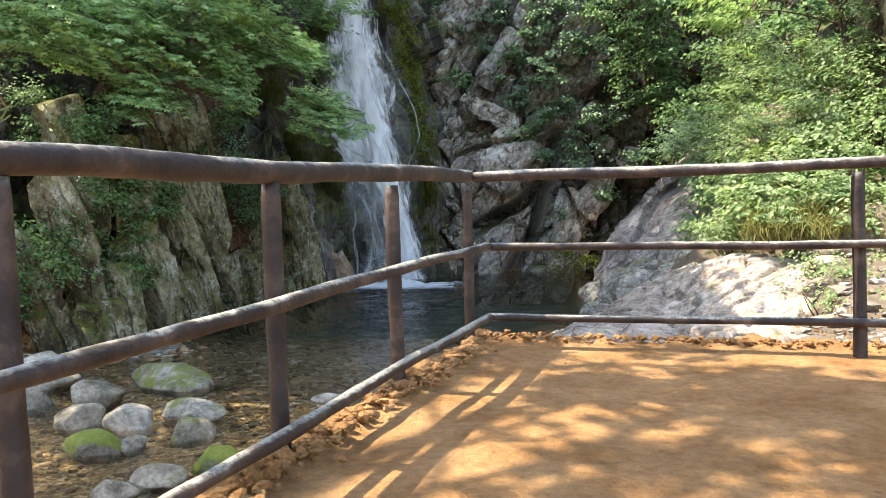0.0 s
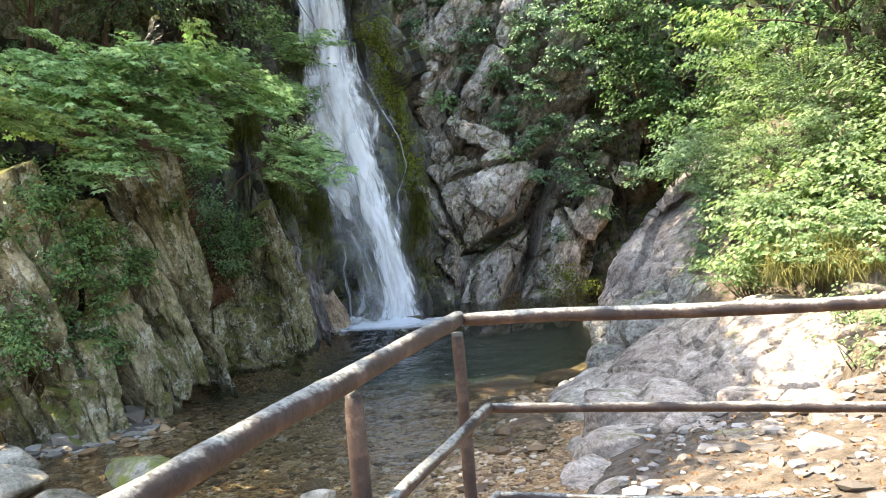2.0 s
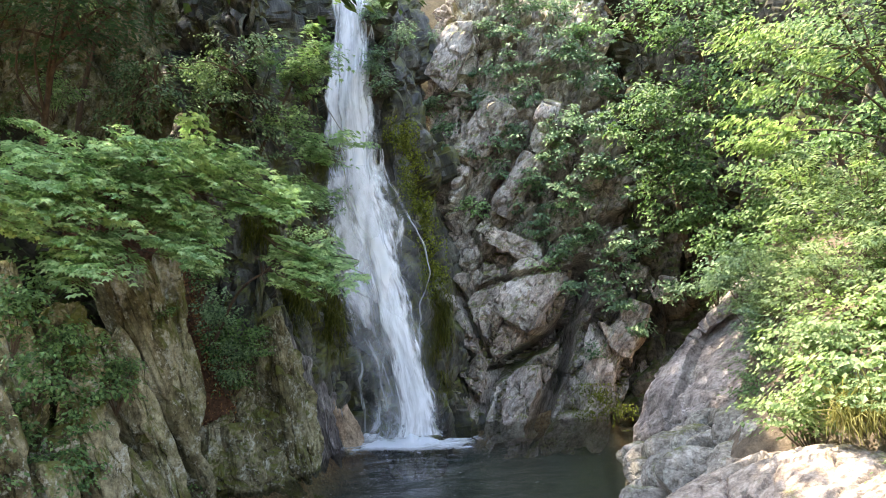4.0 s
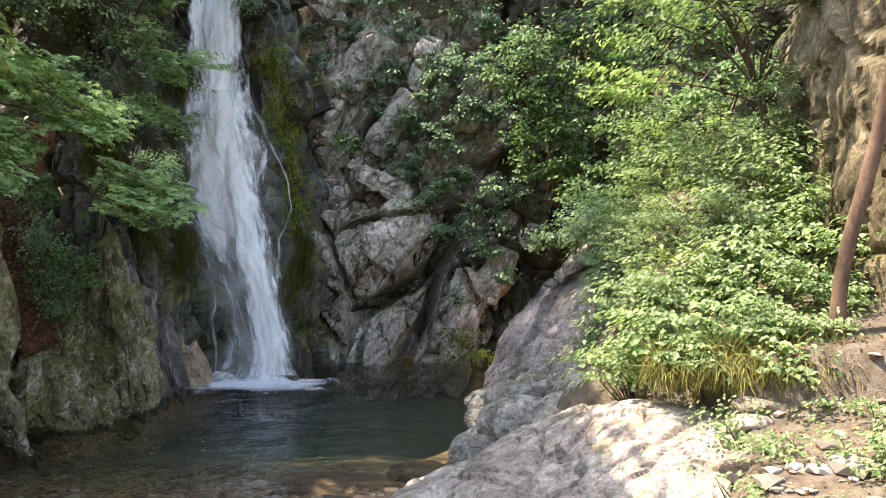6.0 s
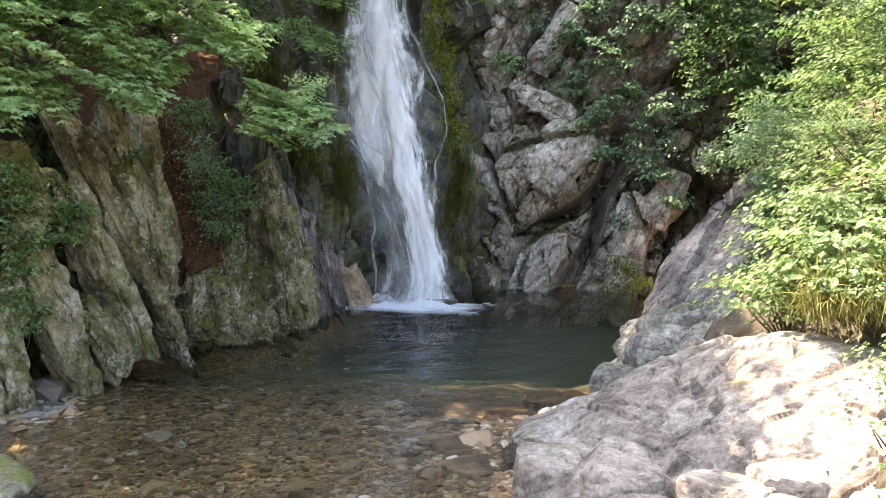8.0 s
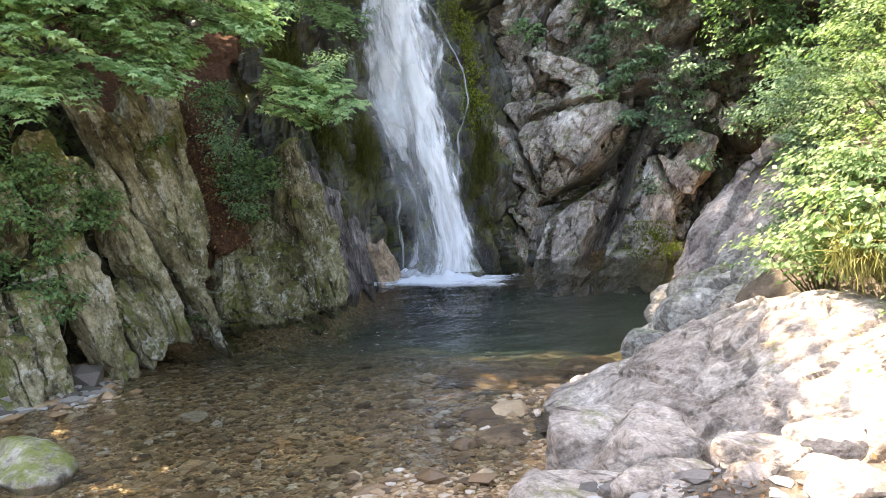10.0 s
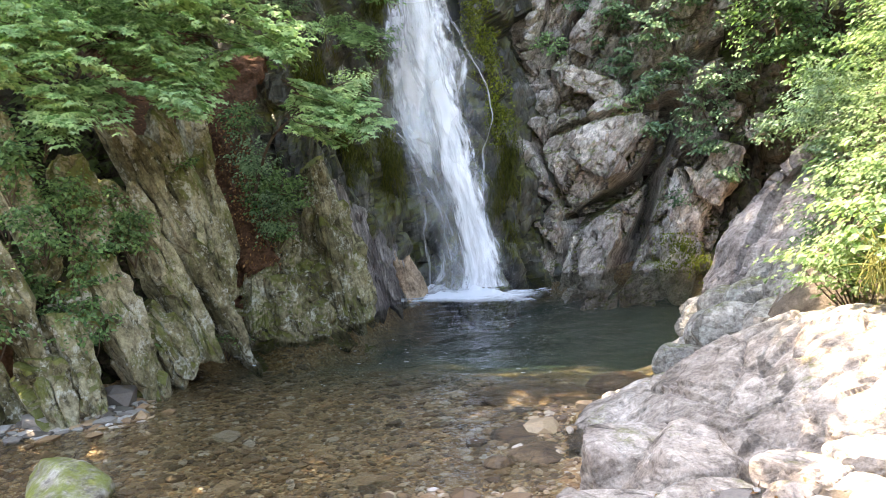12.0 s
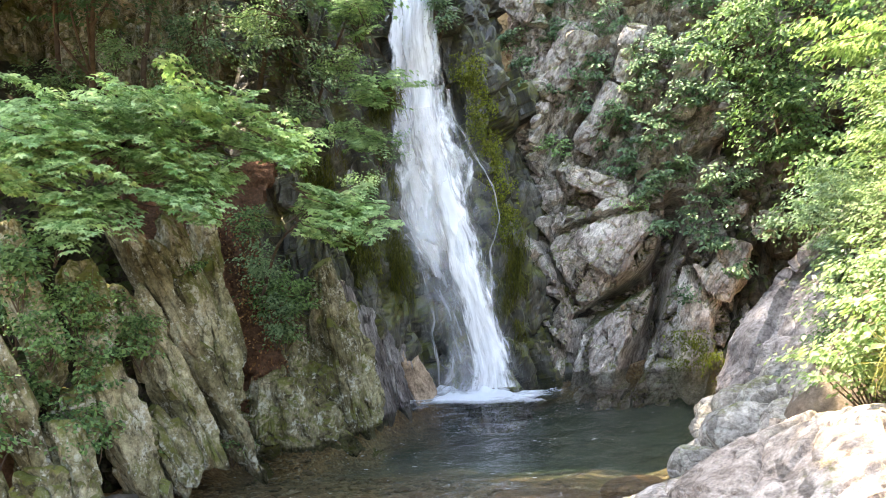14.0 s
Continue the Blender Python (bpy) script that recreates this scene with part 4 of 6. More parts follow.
# ---- the fence ----
def log(name, a, b, r, material, parent, seed=0, sides=14, step=0.05, knots=0.08):
    a, b = np.array(a, float), np.array(b, float)
    n = max(3, int(np.linalg.norm(b - a) / step))
    t = np.linspace(0, 1, n)
    d = (b - a) / np.linalg.norm(b - a)
    e1 = np.cross(d, (0.3, 0.2, 0.93) if abs(d[2]) < 0.8 else (1, 0, 0))
    e1 /= np.linalg.norm(e1)
    e2 = np.cross(d, e1)
    ang = np.linspace(0, 2 * np.pi, sides, endpoint=False)
    ring = np.cos(ang)[:, None] * e1 + np.sin(ang)[:, None] * e2
    c = a + (b - a) * t[:, None]
    wob = np.stack([fbm(c * 0.9 + seed * 3.3 + k, 2, seed + k) for k in range(2)], 1) * 0.012
    c = c + wob[:, :1] * e1 + wob[:, 1:] * e2
    q = c[:, None] + ring[None] * r
    f = fbm(q.reshape(-1, 3) * 5 + seed * 7.7, 3, seed + 80).reshape(n, sides)
    rr = r * (1 + knots * f)
    rr[0] *= 0.88
    rr[-1] *= 0.88
    v = (c[:, None] + ring[None] * rr[..., None]).reshape(-1, 3)
    k = np.arange(n - 1)[:, None] * sides + np.arange(sides)[None]
    k2 = np.arange(n - 1)[:, None] * sides + (np.arange(sides)[None] + 1) % sides
    bm = bmesh.new()
    vs = [bm.verts.new(p) for p in v]
    for q4 in np.stack([k, k2, k2 + sides, k + sides], -1).reshape(-1, 4):
        bm.faces.new([vs[i] for i in q4])
    bm.faces.new(vs[:sides][::-1])
    bm.faces.new(vs[-sides:])
    return part(name, bm, material, parent)


fence = tagged(new("fence"), "rustic log railing with three rails at the platform's edge", "fence")
for k, y in enumerate((0.0, -1.27, -2.44, -3.64, -4.85, -6.05)):
    log("post", (-0.01, y, -1.1 if y < 0 else -0.6), (-0.01, y, 1.03), 0.036 if k else 0.032, M_LOG, fence, k)
for k, x in enumerate((2.27, 4.55, 6.8)):
    log("post", (x, 0.01, -0.3), (x, 0.01, 1.04), 0.036, M_LOG, fence, 10 + k)
log("rail", (0.0, 0.03, 1.1), (0.0, -6.1, 1.04), 0.043, M_LOG, fence, 20)
log("rail", (0.12, -0.02, 0.645), (0.1, -6.1, 0.55), 0.027, M_LOG, fence, 21)
log("rail", (0.13, -0.02, 0.2), (0.1, -6.1, 0.09), 0.027, M_LOG, fence, 22)
log("rail", (0.03, 0.0, 1.085), (7.0, 0.0, 1.1), 0.034, M_LOG, fence, 23)
log("rail", (0.13, -0.04, 0.64), (7.0, -0.05, 0.66), 0.024, M_LOG, fence, 24)
log("rail", (0.14, -0.04, 0.2), (7.0, -0.05, 0.21), 0.024, M_LOG, fence, 25)


# ---- stones ----
def stone(x, y, z, sx, sy, sz, turn=0, seed=0, material=None, label="grey river boulder on the gravel shore", group="boulders on the shore", sharp=0.27, tilt=0):
    bm = bmesh.new()
    bmesh.ops.create_icosphere(bm, subdivisions=5 if max(sx, sy) > 0.3 else 4, radius=1)
    v = np.array([q.co[:] for q in bm.verts])
    d = hewn(v, np.random.default_rng(seed), int(14 - 10 * sharp), 0.72, 1.12, 8 + 50 * sharp, sharp > 0.46)
    d = d * (1 + (0.08 if sharp < 0.3 else 0.025) * fbm(v * 1.2 + seed * 5.3, 3, seed) + 0.015 * fbm(v * 7, 3, seed)) * 1.12
    if sharp > 0.3:
        s1, e1 = cells(v * np.array([sx, sy, sz]) / 0.16 + seed, seed)
        d = d + (0.09 * s1 - 0.05 * np.exp(-(e1 / 0.06) ** 2)) * min(1.0, 0.35 / max(sx, sy))
    v = v * d[:, None] * np.array([sx, sy, sz])
    for q, co in zip(bm.verts, v):
        q.co = co
    ob = part("boulder", bm, material or M_STONE, smooth=sharp < 0.3)
    ob.matrix_world = pose(x, y, z, 0, tilt, turn)
    return tagged(ob, label, "boulder", group)


for k, (x, y, sx, sy, sz, turn, mossy) in enumerate([
        (-6.75, 4.1, 0.5, 0.4, 0.3, 10, 0), (-6.5, 5.4, 0.95, 0.5, 0.3, -22, 1), (-6.1, 3.05, 0.4, 0.32, 0.26, 30, 0), (-5.4, 3.1, 0.32, 0.28, 0.3, 0, 0),
        (-4.95, 3.7, 0.5, 0.38, 0.2, 10, 1), (-4.4, 2.95, 0.33, 0.28, 0.22, 40, 1), (-5.1, 2.15, 0.36, 0.3, 0.22, 0, 2), (-3.4, 2.0, 0.32, 0.28, 0.22, 20, 2), (-3.7, 1.5, 0.34, 0.24, 0.15, 0, 0),
        (-7.6, 3.6, 0.45, 0.4, 0.3, 50, 0), (-8.4, 4.9, 0.6, 0.45, 0.3, 10, 0), (-9.1, 5.6, 0.5, 0.45, 0.32, 70, 0), (-9.6, 4.6, 0.7, 0.6, 0.4, 0, 0), 
        (-3.9, 1.1, 0.25, 0.2, 0.14, 0, 0), (-3.6, 4.9, 0.3, 0.2, 0.1, 15, 0), (-4.75, 2.4, 0.16, 0.2, 0.12, 0, 0), (-2.2, 3.3, 0.3, 0.25, 0.16, 0, 2)]):
    stone(x, y, WATER + sz * 0.1, sx * 0.67, sy * 0.67, sz * 0.72, turn, k + 1, (M_STONE, M_HALF, M_MOSSY)[mossy],
          ("grey rounded river boulder on the gravel shore", "grey river boulder with a patch of yellow moss", "boulder covered in bright green moss")[mossy])
for k, (x, y, z, sx, sy, sz, turn) in enumerate([
        (-0.4, 5.7, -1.66, 0.2, 0.16, 0.12, 30), (1.55, 5.8, -0.95, 0.2, 0.14, 0.11, -10), (1.95, 5.9, -0.9, 0.19, 0.15, 0.13, 20),
        (-0.75, 6.9, -1.68, 0.12, 0.12, 0.1, 0), (0.4, 5.3, -1.42, 0.22, 0.2, 0.12, 15), (1.1, 5.3, -1.15, 0.2, 0.16, 0.14, 0), (0.9, 4.4, -1.2, 0.18, 0.14, 0.1, 60), (1.6, 5.2, -1.0, 0.16, 0.2, 0.12, 0), (0.2, 4.3, -1.4, 0.24, 0.2, 0.14, 20),
        (1.5, 3.4, -1.05, 0.2, 0.16, 0.12, 0), (2.2, 5.6, -0.85, 0.26, 0.2, 0.16, 40), (2.0, 4.0, -0.9, 0.22, 0.2, 0.14, 70), (2.9, 3.6, -0.8, 0.3, 0.25, 0.2, 0), (-0.2, 5.2, -1.55, 0.3, 0.3, 0.2, 0), (2.9, 7.6, -0.4, 0.22, 0.18, 0.16, 0),
        (3.4, 7.0, -0.45, 0.18, 0.15, 0.12, 30), (3.1, 8.6, 0.0, 0.2, 0.16, 0.12, 0), (3.0, 8.3, -0.15, 0.2, 0.15, 0.1, 20), (3.6, 6.4, -0.6, 0.25, 0.2, 0.15, 0), (2.7, 6.1, -0.75, 0.2, 0.15, 0.1, 0),
        ]):
    stone(x, y, z, sx, sy, sz, turn, 40 + k, M_SLAB, "pale dry angular boulder on the sunny bank", "boulders on the sunny bank", 0.45)
for k, (x, y, z, sx, sy, sz, turn) in enumerate([
        (0.1, 12.2, -1.05, 0.6, 0.45, 0.38, 30), (-0.5, 13.2, -1.3, 0.42, 0.55, 0.34, 0), (0.7, 11.3, -0.65, 0.5, 0.4, 0.32, 60), (-0.95, 12.3, -1.55, 0.34, 0.3, 0.24, 0), (-1.15, 13.6, -1.65, 0.3, 0.34, 0.22, 40), (-0.1, 14.2, -1.0, 0.5, 0.42, 0.36, 75),
        (-1.3, 14.9, -1.62, 0.4, 0.36, 0.26, 10), (-0.7, 15.0, -1.25, 0.44, 0.5, 0.34, 50), (0.3, 13.3, -0.75, 0.42, 0.4, 0.3, 15), (-1.3, 16.2, -1.6, 0.46, 0.4, 0.3, 65), (-0.6, 16.0, -1.15, 0.42, 0.4, 0.3, 20), (0.1, 15.1, -0.7, 0.4, 0.36, 0.3, 35), (-1.75, 17.3, -1.66, 0.4, 0.34, 0.22, 5), (0.55, 14.4, -0.45, 0.36, 0.4, 0.28, 0), (0.75, 12.9, -0.5, 0.4, 0.36, 0.3, 25), (1.0, 12.1, -0.4, 0.36, 0.3, 0.28, 70), (1.1, 11.2, -0.35, 0.4, 0.3, 0.26, 10)]):
    stone(x, y, z, sx, sy, sz, turn, 640 + k, M_RUBBLE, "grey broken boulder heaped at the foot of the leaning boulder", "boulders heaped at the water", 0.45)
for k, (x, y, z, sx, sy, sz, turn) in enumerate([
        (-0.1, 7.2, -1.5, 0.58, 0.5, 0.48, 20), (0.5, 6.75, -1.3, 0.6, 0.45, 0.45, -15), (-0.4, 6.35, -1.66, 0.3, 0.26, 0.2, 40), (0.3, 5.9, -1.5, 0.6, 0.42, 0.34, 5), (0.95, 5.75, -1.25, 0.42, 0.36, 0.3, 50), (1.55, 6.35, -1.02, 0.34, 0.26, 0.22, -20), (-0.15, 4.9, -1.6, 0.4, 0.34, 0.24, 70),
        (0.75, 4.9, -1.35, 0.36, 0.3, 0.24, 15), (1.45, 5.0, -1.12, 0.36, 0.28, 0.22, 35), (1.95, 6.6, -0.88, 0.3, 0.22, 0.18, 10), (2.3, 5.1, -0.9, 0.3, 0.26, 0.2, 0), (1.25, 4.2, -1.15, 0.34, 0.26, 0.2, -30)]):
    stone(x, y, z, sx, sy, sz, turn, 720 + k, M_SLAB, "pale blocky boulder broken from the slab", "boulders below the slab", 0.5)
for k, (x, y, z, sx, sy, sz, turn) in enumerate([(-2.95, 11.1, -1.98, 0.75, 0.5, 0.2, 20), (-2.5, 9.9, -1.86, 0.5, 0.36, 0.09, -10), (-1.95, 9.0, -1.8, 0.5, 0.6, 0.1, 30), (-1.6, 8.2, -1.76, 0.34, 0.3, 0.08, 60), (-1.9, 7.75, -1.72, 0.16, 0.12, 0.07, 0), (-2.1, 10.6, -1.9, 0.5, 0.4, 0.12, 0), (-1.75, 12.0, -1.95, 0.45, 0.5, 0.16, 45)]):
    stone(x, y, z, sx, sy, sz, turn, 680 + k, M_BROWN, "flat reddish brown stone under shallow water", "flat stones in the shallows", 0.45)
tan = tagged(new("boulder"), "smooth pinkish tan rock beside the fall", "boulder")
slab(tan, (-10.7, 18.35, -0.1), (-9.95, 18.7, -1.8), 0.46, 0.5, 345, M_TAN, layers=0.06)

def pebbles(name, n, seed, area, size, material, label, sink=0.3):
    """Gravel: many small stones in one mesh, lying on the ground."""
    rng = np.random.default_rng(seed)
    bm = bmesh.new()
    bmesh.ops.create_icosphere(bm, subdivisions=1, radius=1)
    tv = np.array([q.co[:] for q in bm.verts])
    tf = np.array([[q.index for q in f.verts] for f in bm.faces])
    bm.free()
    xy = area(rng, n)
    n = len(xy)
    s = size * np.exp(rng.normal(size=n) * 0.5)
    ax = np.stack([s * rng.uniform(0.7, 1.5, n), s * rng.uniform(0.7, 1.3, n), s * rng.uniform(0.25, 0.6, n)], 1)
    a = rng.uniform(0, 6.28, n)
    v = tv[None] * (1 + 0.25 * rng.normal(size=(n, len(tv), 1)).clip(-1, 1)) * ax[:, None]
    x = v[..., 0] * np.cos(a)[:, None] - v[..., 1] * np.sin(a)[:, None]
    y = v[..., 0] * np.sin(a)[:, None] + v[..., 1] * np.cos(a)[:, None]
    z0 = ground_height(xy[:, 0], xy[:, 1]) + ax[:, 2] * (1 - sink) * 0.5
    v = np.stack([x + xy[:, :1], y + xy[:, 1:], v[..., 2] + z0[:, None]], -1).reshape(-1, 3)
    f = (np.arange(n)[:, None, None] * len(tv) + tf[None]).reshape(-1, 3)
    ob = solid(name, v, f, material)
    return tagged(ob, label, "gravel", kind="stuff")


def strip(x0, x1, y0, y1, dry=None):
    def area(rng, n):
        p = np.stack([rng.uniform(x0, x1, n), rng.uniform(y0, y1, n)], 1)
        d = shore_distance(p[:, 0], p[:, 1])
        return p if dry is None else p[(d < dry[1]) & (d > dry[0])]
    return area


pebbles("gravel", 14000, 1, strip(-10.5, -0.6, -1.5, 9.5, (-2.5, 9)), 0.024, M_PEBBLE_WET, "wet brown gravel in the shallow stream")
pebbles("gravel", 11000, 2, strip(-10.0, -1.0, 5.5, 13.5, (0.1, 9)), 0.034, M_PEBBLE_WET, "brown gravel under shallow water", 0.6)
pebbles("gravel", 900, 3, strip(-10.6, -7.6, 5.8, 8.4, (-1.6, 0.5)), 0.06, M_PEBBLE, "pale cobbles at the foot of the cliff")
pebbles("gravel", 300, 7, strip(0.2, 4.6, 2.2, 7.0, (-9, -0.1)), 0.055, M_PEBBLE, "pale broken stones heaped on the bank")
pebbles("gravel", 700, 6, strip(0.2, 5, 0.8, 8.6, (-9, -0.1)), 0.035, M_PEBBLE, "pale stones among dead leaves on the bank")

# ---- plants ----
LEAF = np.array([(0, 0, 0), (0.3, 0.45, 0.08), (0, 1, -0.05), (-0.3, 0.45, 0.08)])
LEAF_F = np.array([(0, 1, 2, 3)])
PALM = np.array([(0, 0, 0), (0.25, 0.45, 0.04), (0, 0.95, -0.12), (-0.25, 0.45, 0.04), (0.48, 0.16, 0.03), (0.76, 0.6, -0.12), (0.26, 0.5, 0.04),
                 (-0.48, 0.16, 0.03), (-0.76, 0.6, -0.12), (-0.26, 0.5, 0.04)])
PALM = np.vstack([PALM, [(0.35, -0.02, 0.02), (0.62, 0.02, -0.08), (0.36, 0.16, 0.02), (-0.35, -0.02, 0.02), (-0.62, 0.02, -0.08), (-0.36, 0.16, 0.02)]])
PALM_F = np.array([(0, 1, 2, 3), (0, 4, 5, 6), (0, 9, 8, 7), (0, 10, 11, 12), (0, 15, 14, 13)])
BLADE = np.array([(-0.04, 0, 0), (0.04, 0, 0), (0.03, 0.6, 0.05), (-0.03, 0.6, 0.05), (0.005, 1, -0.1), (-0.005, 1, -0.1)])
BLADE_F = np.array([(0, 1, 2, 3), (3, 2, 4, 5)])


def leaf_cloud(pts, outward, size, rng, shape=LEAF, faces=LEAF_F, flat=0.6, droop=0.25, lean=0.45):
    """Leaves at pts; each points roughly outward and faces up as far as flat says."""
    n = len(pts)
    flatout = outward * np.array([1, 1, 0])
    nrm = rng.normal(size=(n, 3)) * (1 - flat) * 0.7 + np.array([0, 0, 1.0]) * flat + flatout * lean
    nrm /= np.linalg.norm(nrm, axis=1, keepdims=True)
    d = outward + rng.normal(size=(n, 3)) * 0.6 + np.array([0, 0, -droop])
    d -= nrm * (d * nrm).sum(1, keepdims=True)
    d /= np.maximum(np.linalg.norm(d, axis=1, keepdims=True), 1e-6)
    s = np.cross(d, nrm)
    sz = size * rng.uniform(0.6, 1.3, n)
    v = pts[:, None] + sz[:, None, None] * (s[:, None] * shape[None, :, :1] + d[:, None] * shape[None, :, 1:2] + nrm[:, None] * shape[None, :, 2:])
    f = (np.arange(n)[:, None, None] * len(shape) + faces[None]).reshape(-1, 4)
    return v.reshape(-1, 3), f


def tube(pts, r0, r1, sides=7, knots=0.0, seed=0):
    """A tapered stem through pts."""
    p = curve_through(pts, max(0.06, np.linalg.norm(np.diff(np.array(pts, float), axis=0), axis=1).sum() / 18))
    t = np.gradient(p, axis=0)
    t /= np.linalg.norm(t, axis=1, keepdims=True)
    e1 = np.cross(t, np.array([0.31, 0.87, 0.38]))
    e1 /= np.linalg.norm(e1, axis=1, keepdims=True)
    e2 = np.cross(t, e1)
    ang = np.linspace(0, 2 * np.pi, sides, endpoint=False)
    r = np.linspace(r0, r1, len(p))[:, None, None] * np.ones((1, sides, 1))
    if knots:
        r = r * (1 + knots * fbm((p[:, None] + np.cos(ang)[None, :, None] * r0 * 3).reshape(-1, 3) * 4 + seed, 2, seed).reshape(len(p), sides, 1))
    ring = p[:, None] + r * (np.cos(ang)[None, :, None] * e1[:, None] + np.sin(ang)[None, :, None] * e2[:, None])
    k = np.arange(len(p) - 1)[:, None] * sides + np.arange(sides)[None]
    k2 = np.arange(len(p) - 1)[:, None] * sides + (np.arange(sides)[None] + 1) % sides
    return ring.reshape(-1, 3), np.stack([k, k2, k2 + sides, k + sides], -1).reshape(-1, 4)


def sprays(rng, centre, radii, count, radius, leaves, root, thin=0.12, tilt=0.25):
    """Flat fans of leaves, spread unevenly through an egg-shaped space: points, the ways they grow and the fans' middles."""
    centre, radii, root = (np.array(q, float) for q in (centre, radii, root))
    d = rng.normal(size=(count, 3))
    d /= np.linalg.norm(d, axis=1, keepdims=True)
    mids = centre + d * radii * rng.uniform(0.1, 1.0, (count, 1)) ** 0.45
    pts, ways = [], []
    for m in mids:
        out = (m - root) * np.array([1, 1, 0.2])
        out = out / max(np.linalg.norm(out), 1e-6)
        side = np.cross(out, (0, 0, 1))
        side = side / max(np.linalg.norm(side), 1e-6)
        n = max(4, int(leaves * rng.uniform(0.5, 1.4)))
        r = radius * rng.uniform(0.6, 1.35)
        a, b = rng.normal(size=n).clip(-2, 2) * 0.6 * r, rng.normal(size=n).clip(-2, 2) * 0.45 * r
        rollx = rng.normal() * tilt
        fall_away = -0.35 * (a / r) ** 2 * r * rng.uniform(0.2, 1.0)
        p = m + a[:, None] * out + b[:, None] * side
        p[:, 2] += fall_away + b * rollx + rng.normal(size=n) * thin * r
        pts.append(p)
        ways.append(out + side * (b / r)[:, None])
    return np.vstack(pts), np.vstack(ways), mids


def plant(name, root, eggs, material, seed, label, category="bush", group="", size=0.1, leaves=60, radius=0.4, flat=0.65, palm=False, stem=0.015, stems=6, thin=0.12, tilt=0.25, trunk=None, bark=None):
    """A bush or tree: eggs are rows of (centre, radii, number of fans); a trunk is a row of points and two radii."""
    rng = np.random.default_rng(seed)
    thing = tagged(new(name), label, category, group)
    allp, allw, mids = [], [], []
    start = np.array(trunk[0][-2] if trunk else root, float)
    for centre, radii, count in eggs:
        p, w, m = sprays(rng, centre, radii, count, radius, leaves, start, thin, tilt)
        allp.append(p), allw.append(w), mids.extend(m)
    shape = (PALM, PALM_F) if palm else (LEAF, LEAF_F)
    solid("foliage", *leaf_cloud(np.vstack(allp), np.vstack(allw), size, rng, *shape, flat=flat), material, thing)
    if trunk:
        solid("trunk", *tube(trunk[0], trunk[1], trunk[2], 12, 0.15, seed), bark or M_BARK, thing, smooth=True)
    mids = np.array(mids)
    spine = curve_through(trunk[0], 0.25) if trunk else None
    for i in rng.permutation(len(mids))[:stems]:
        if trunk:
            start = spine[rng.integers(len(spine) // 2, len(spine))]
        mid = start * 0.5 + mids[i] * 0.5 + rng.normal(size=3) * 0.08 * np.linalg.norm(mids[i] - start) + np.array([0, 0, 0.08 * np.linalg.norm(mids[i] - start)])
        solid("limb" if trunk else "stem", *tube(np.array([start, mid, mids[i]]), stem, stem * 0.3, 5), bark or M_BARK, thing, smooth=True)
    return thing


# the maples over the left-hand cliff
def bough(rng, tip, way, length, drop, pairs=9, gap=0.066):
    """Leaves on one flat, drooping bough: a stem with side twigs set in pairs, every twig carrying leaves on both sides."""
    way = np.array([math.cos(way), math.sin(way), 0.0])
    side = np.array([-way[1], way[0], 0.0])
    roll = rng.normal() * 0.12
    side = side + np.array([0, 0, roll])
    start = np.array(tip) - way * length + np.array([0, 0, drop])
    pts, ways = [], []
    for t in np.linspace(0.12, 1.0, pairs):
        c = start + (np.array(tip) - start) * t
        c[2] = start[2] - drop * t ** 2.2 + 0.03 * rng.normal()
        reach = length * 0.42 * (1.1 - t) ** 0.6 * rng.uniform(0.7, 1.2) * min(1.0, 0.45 + t)
        for s in (-1, 1):
            d = way * 0.75 + side * s * 0.8
            n = max(2, int(reach / gap))
            for u in np.linspace(0.15, 1.0, n):
                q = c + d * reach * u
                q[2] -= 0.22 * reach * u ** 2
                pts.append(q + rng.normal(size=3) * np.array([0.025, 0.025, 0.012]))
                ways.append(d + side * s * rng.uniform(-0.7, 0.9))
    return np.array(pts), np.array(ways), start


def maple(root, groups, seed, label, trunk, size):
    """A maple: groups are rows of (centre of the bough tips, spread, number of boughs)."""
    rng = np.random.default_rng(seed)
    thing = tagged(new("maple_tree"), label, "tree", "maples over the cliff")
    pts, ways, stems = [], [], []
    for centre, spread, count in groups:
        for _ in range(count):
            tip = np.array(centre) + rng.normal(size=3).clip(-1.6, 1.6) * np.array(spread) * 0.62
            p, w, start = bough(rng, tip, radians(rng.normal(-12, 38)), rng.uniform(0.8, 1.5), rng.uniform(0.25, 0.6), 14)
            pts.append(p), ways.append(w), stems.append((start, tip))
    solid("foliage", *leaf_cloud(np.vstack(pts), np.vstack(ways), size, rng, PALM, PALM_F, flat=0.85, droop=0.35, lean=0.5), M_MAPLE, thing)
    solid("trunk", *tube(trunk[0], trunk[1], trunk[2], 10, 0.15, seed), M_BARK, thing, smooth=True)
    spine = curve_through(trunk[0], 0.2)
    for i in rng.permutation(len(stems))[:28]:
        a, tip = stems[i]
        foot = spine[np.argmin(np.linalg.norm(spine - a, axis=1))]
        solid("limb", *tube(np.array([foot, foot * 0.5 + a * 0.5 + np.array([0, 0, 0.12]), a, tip * 0.8 + a * 0.2]), 0.018, 0.004, 5), M_BARK, thing, smooth=True)
    return thing


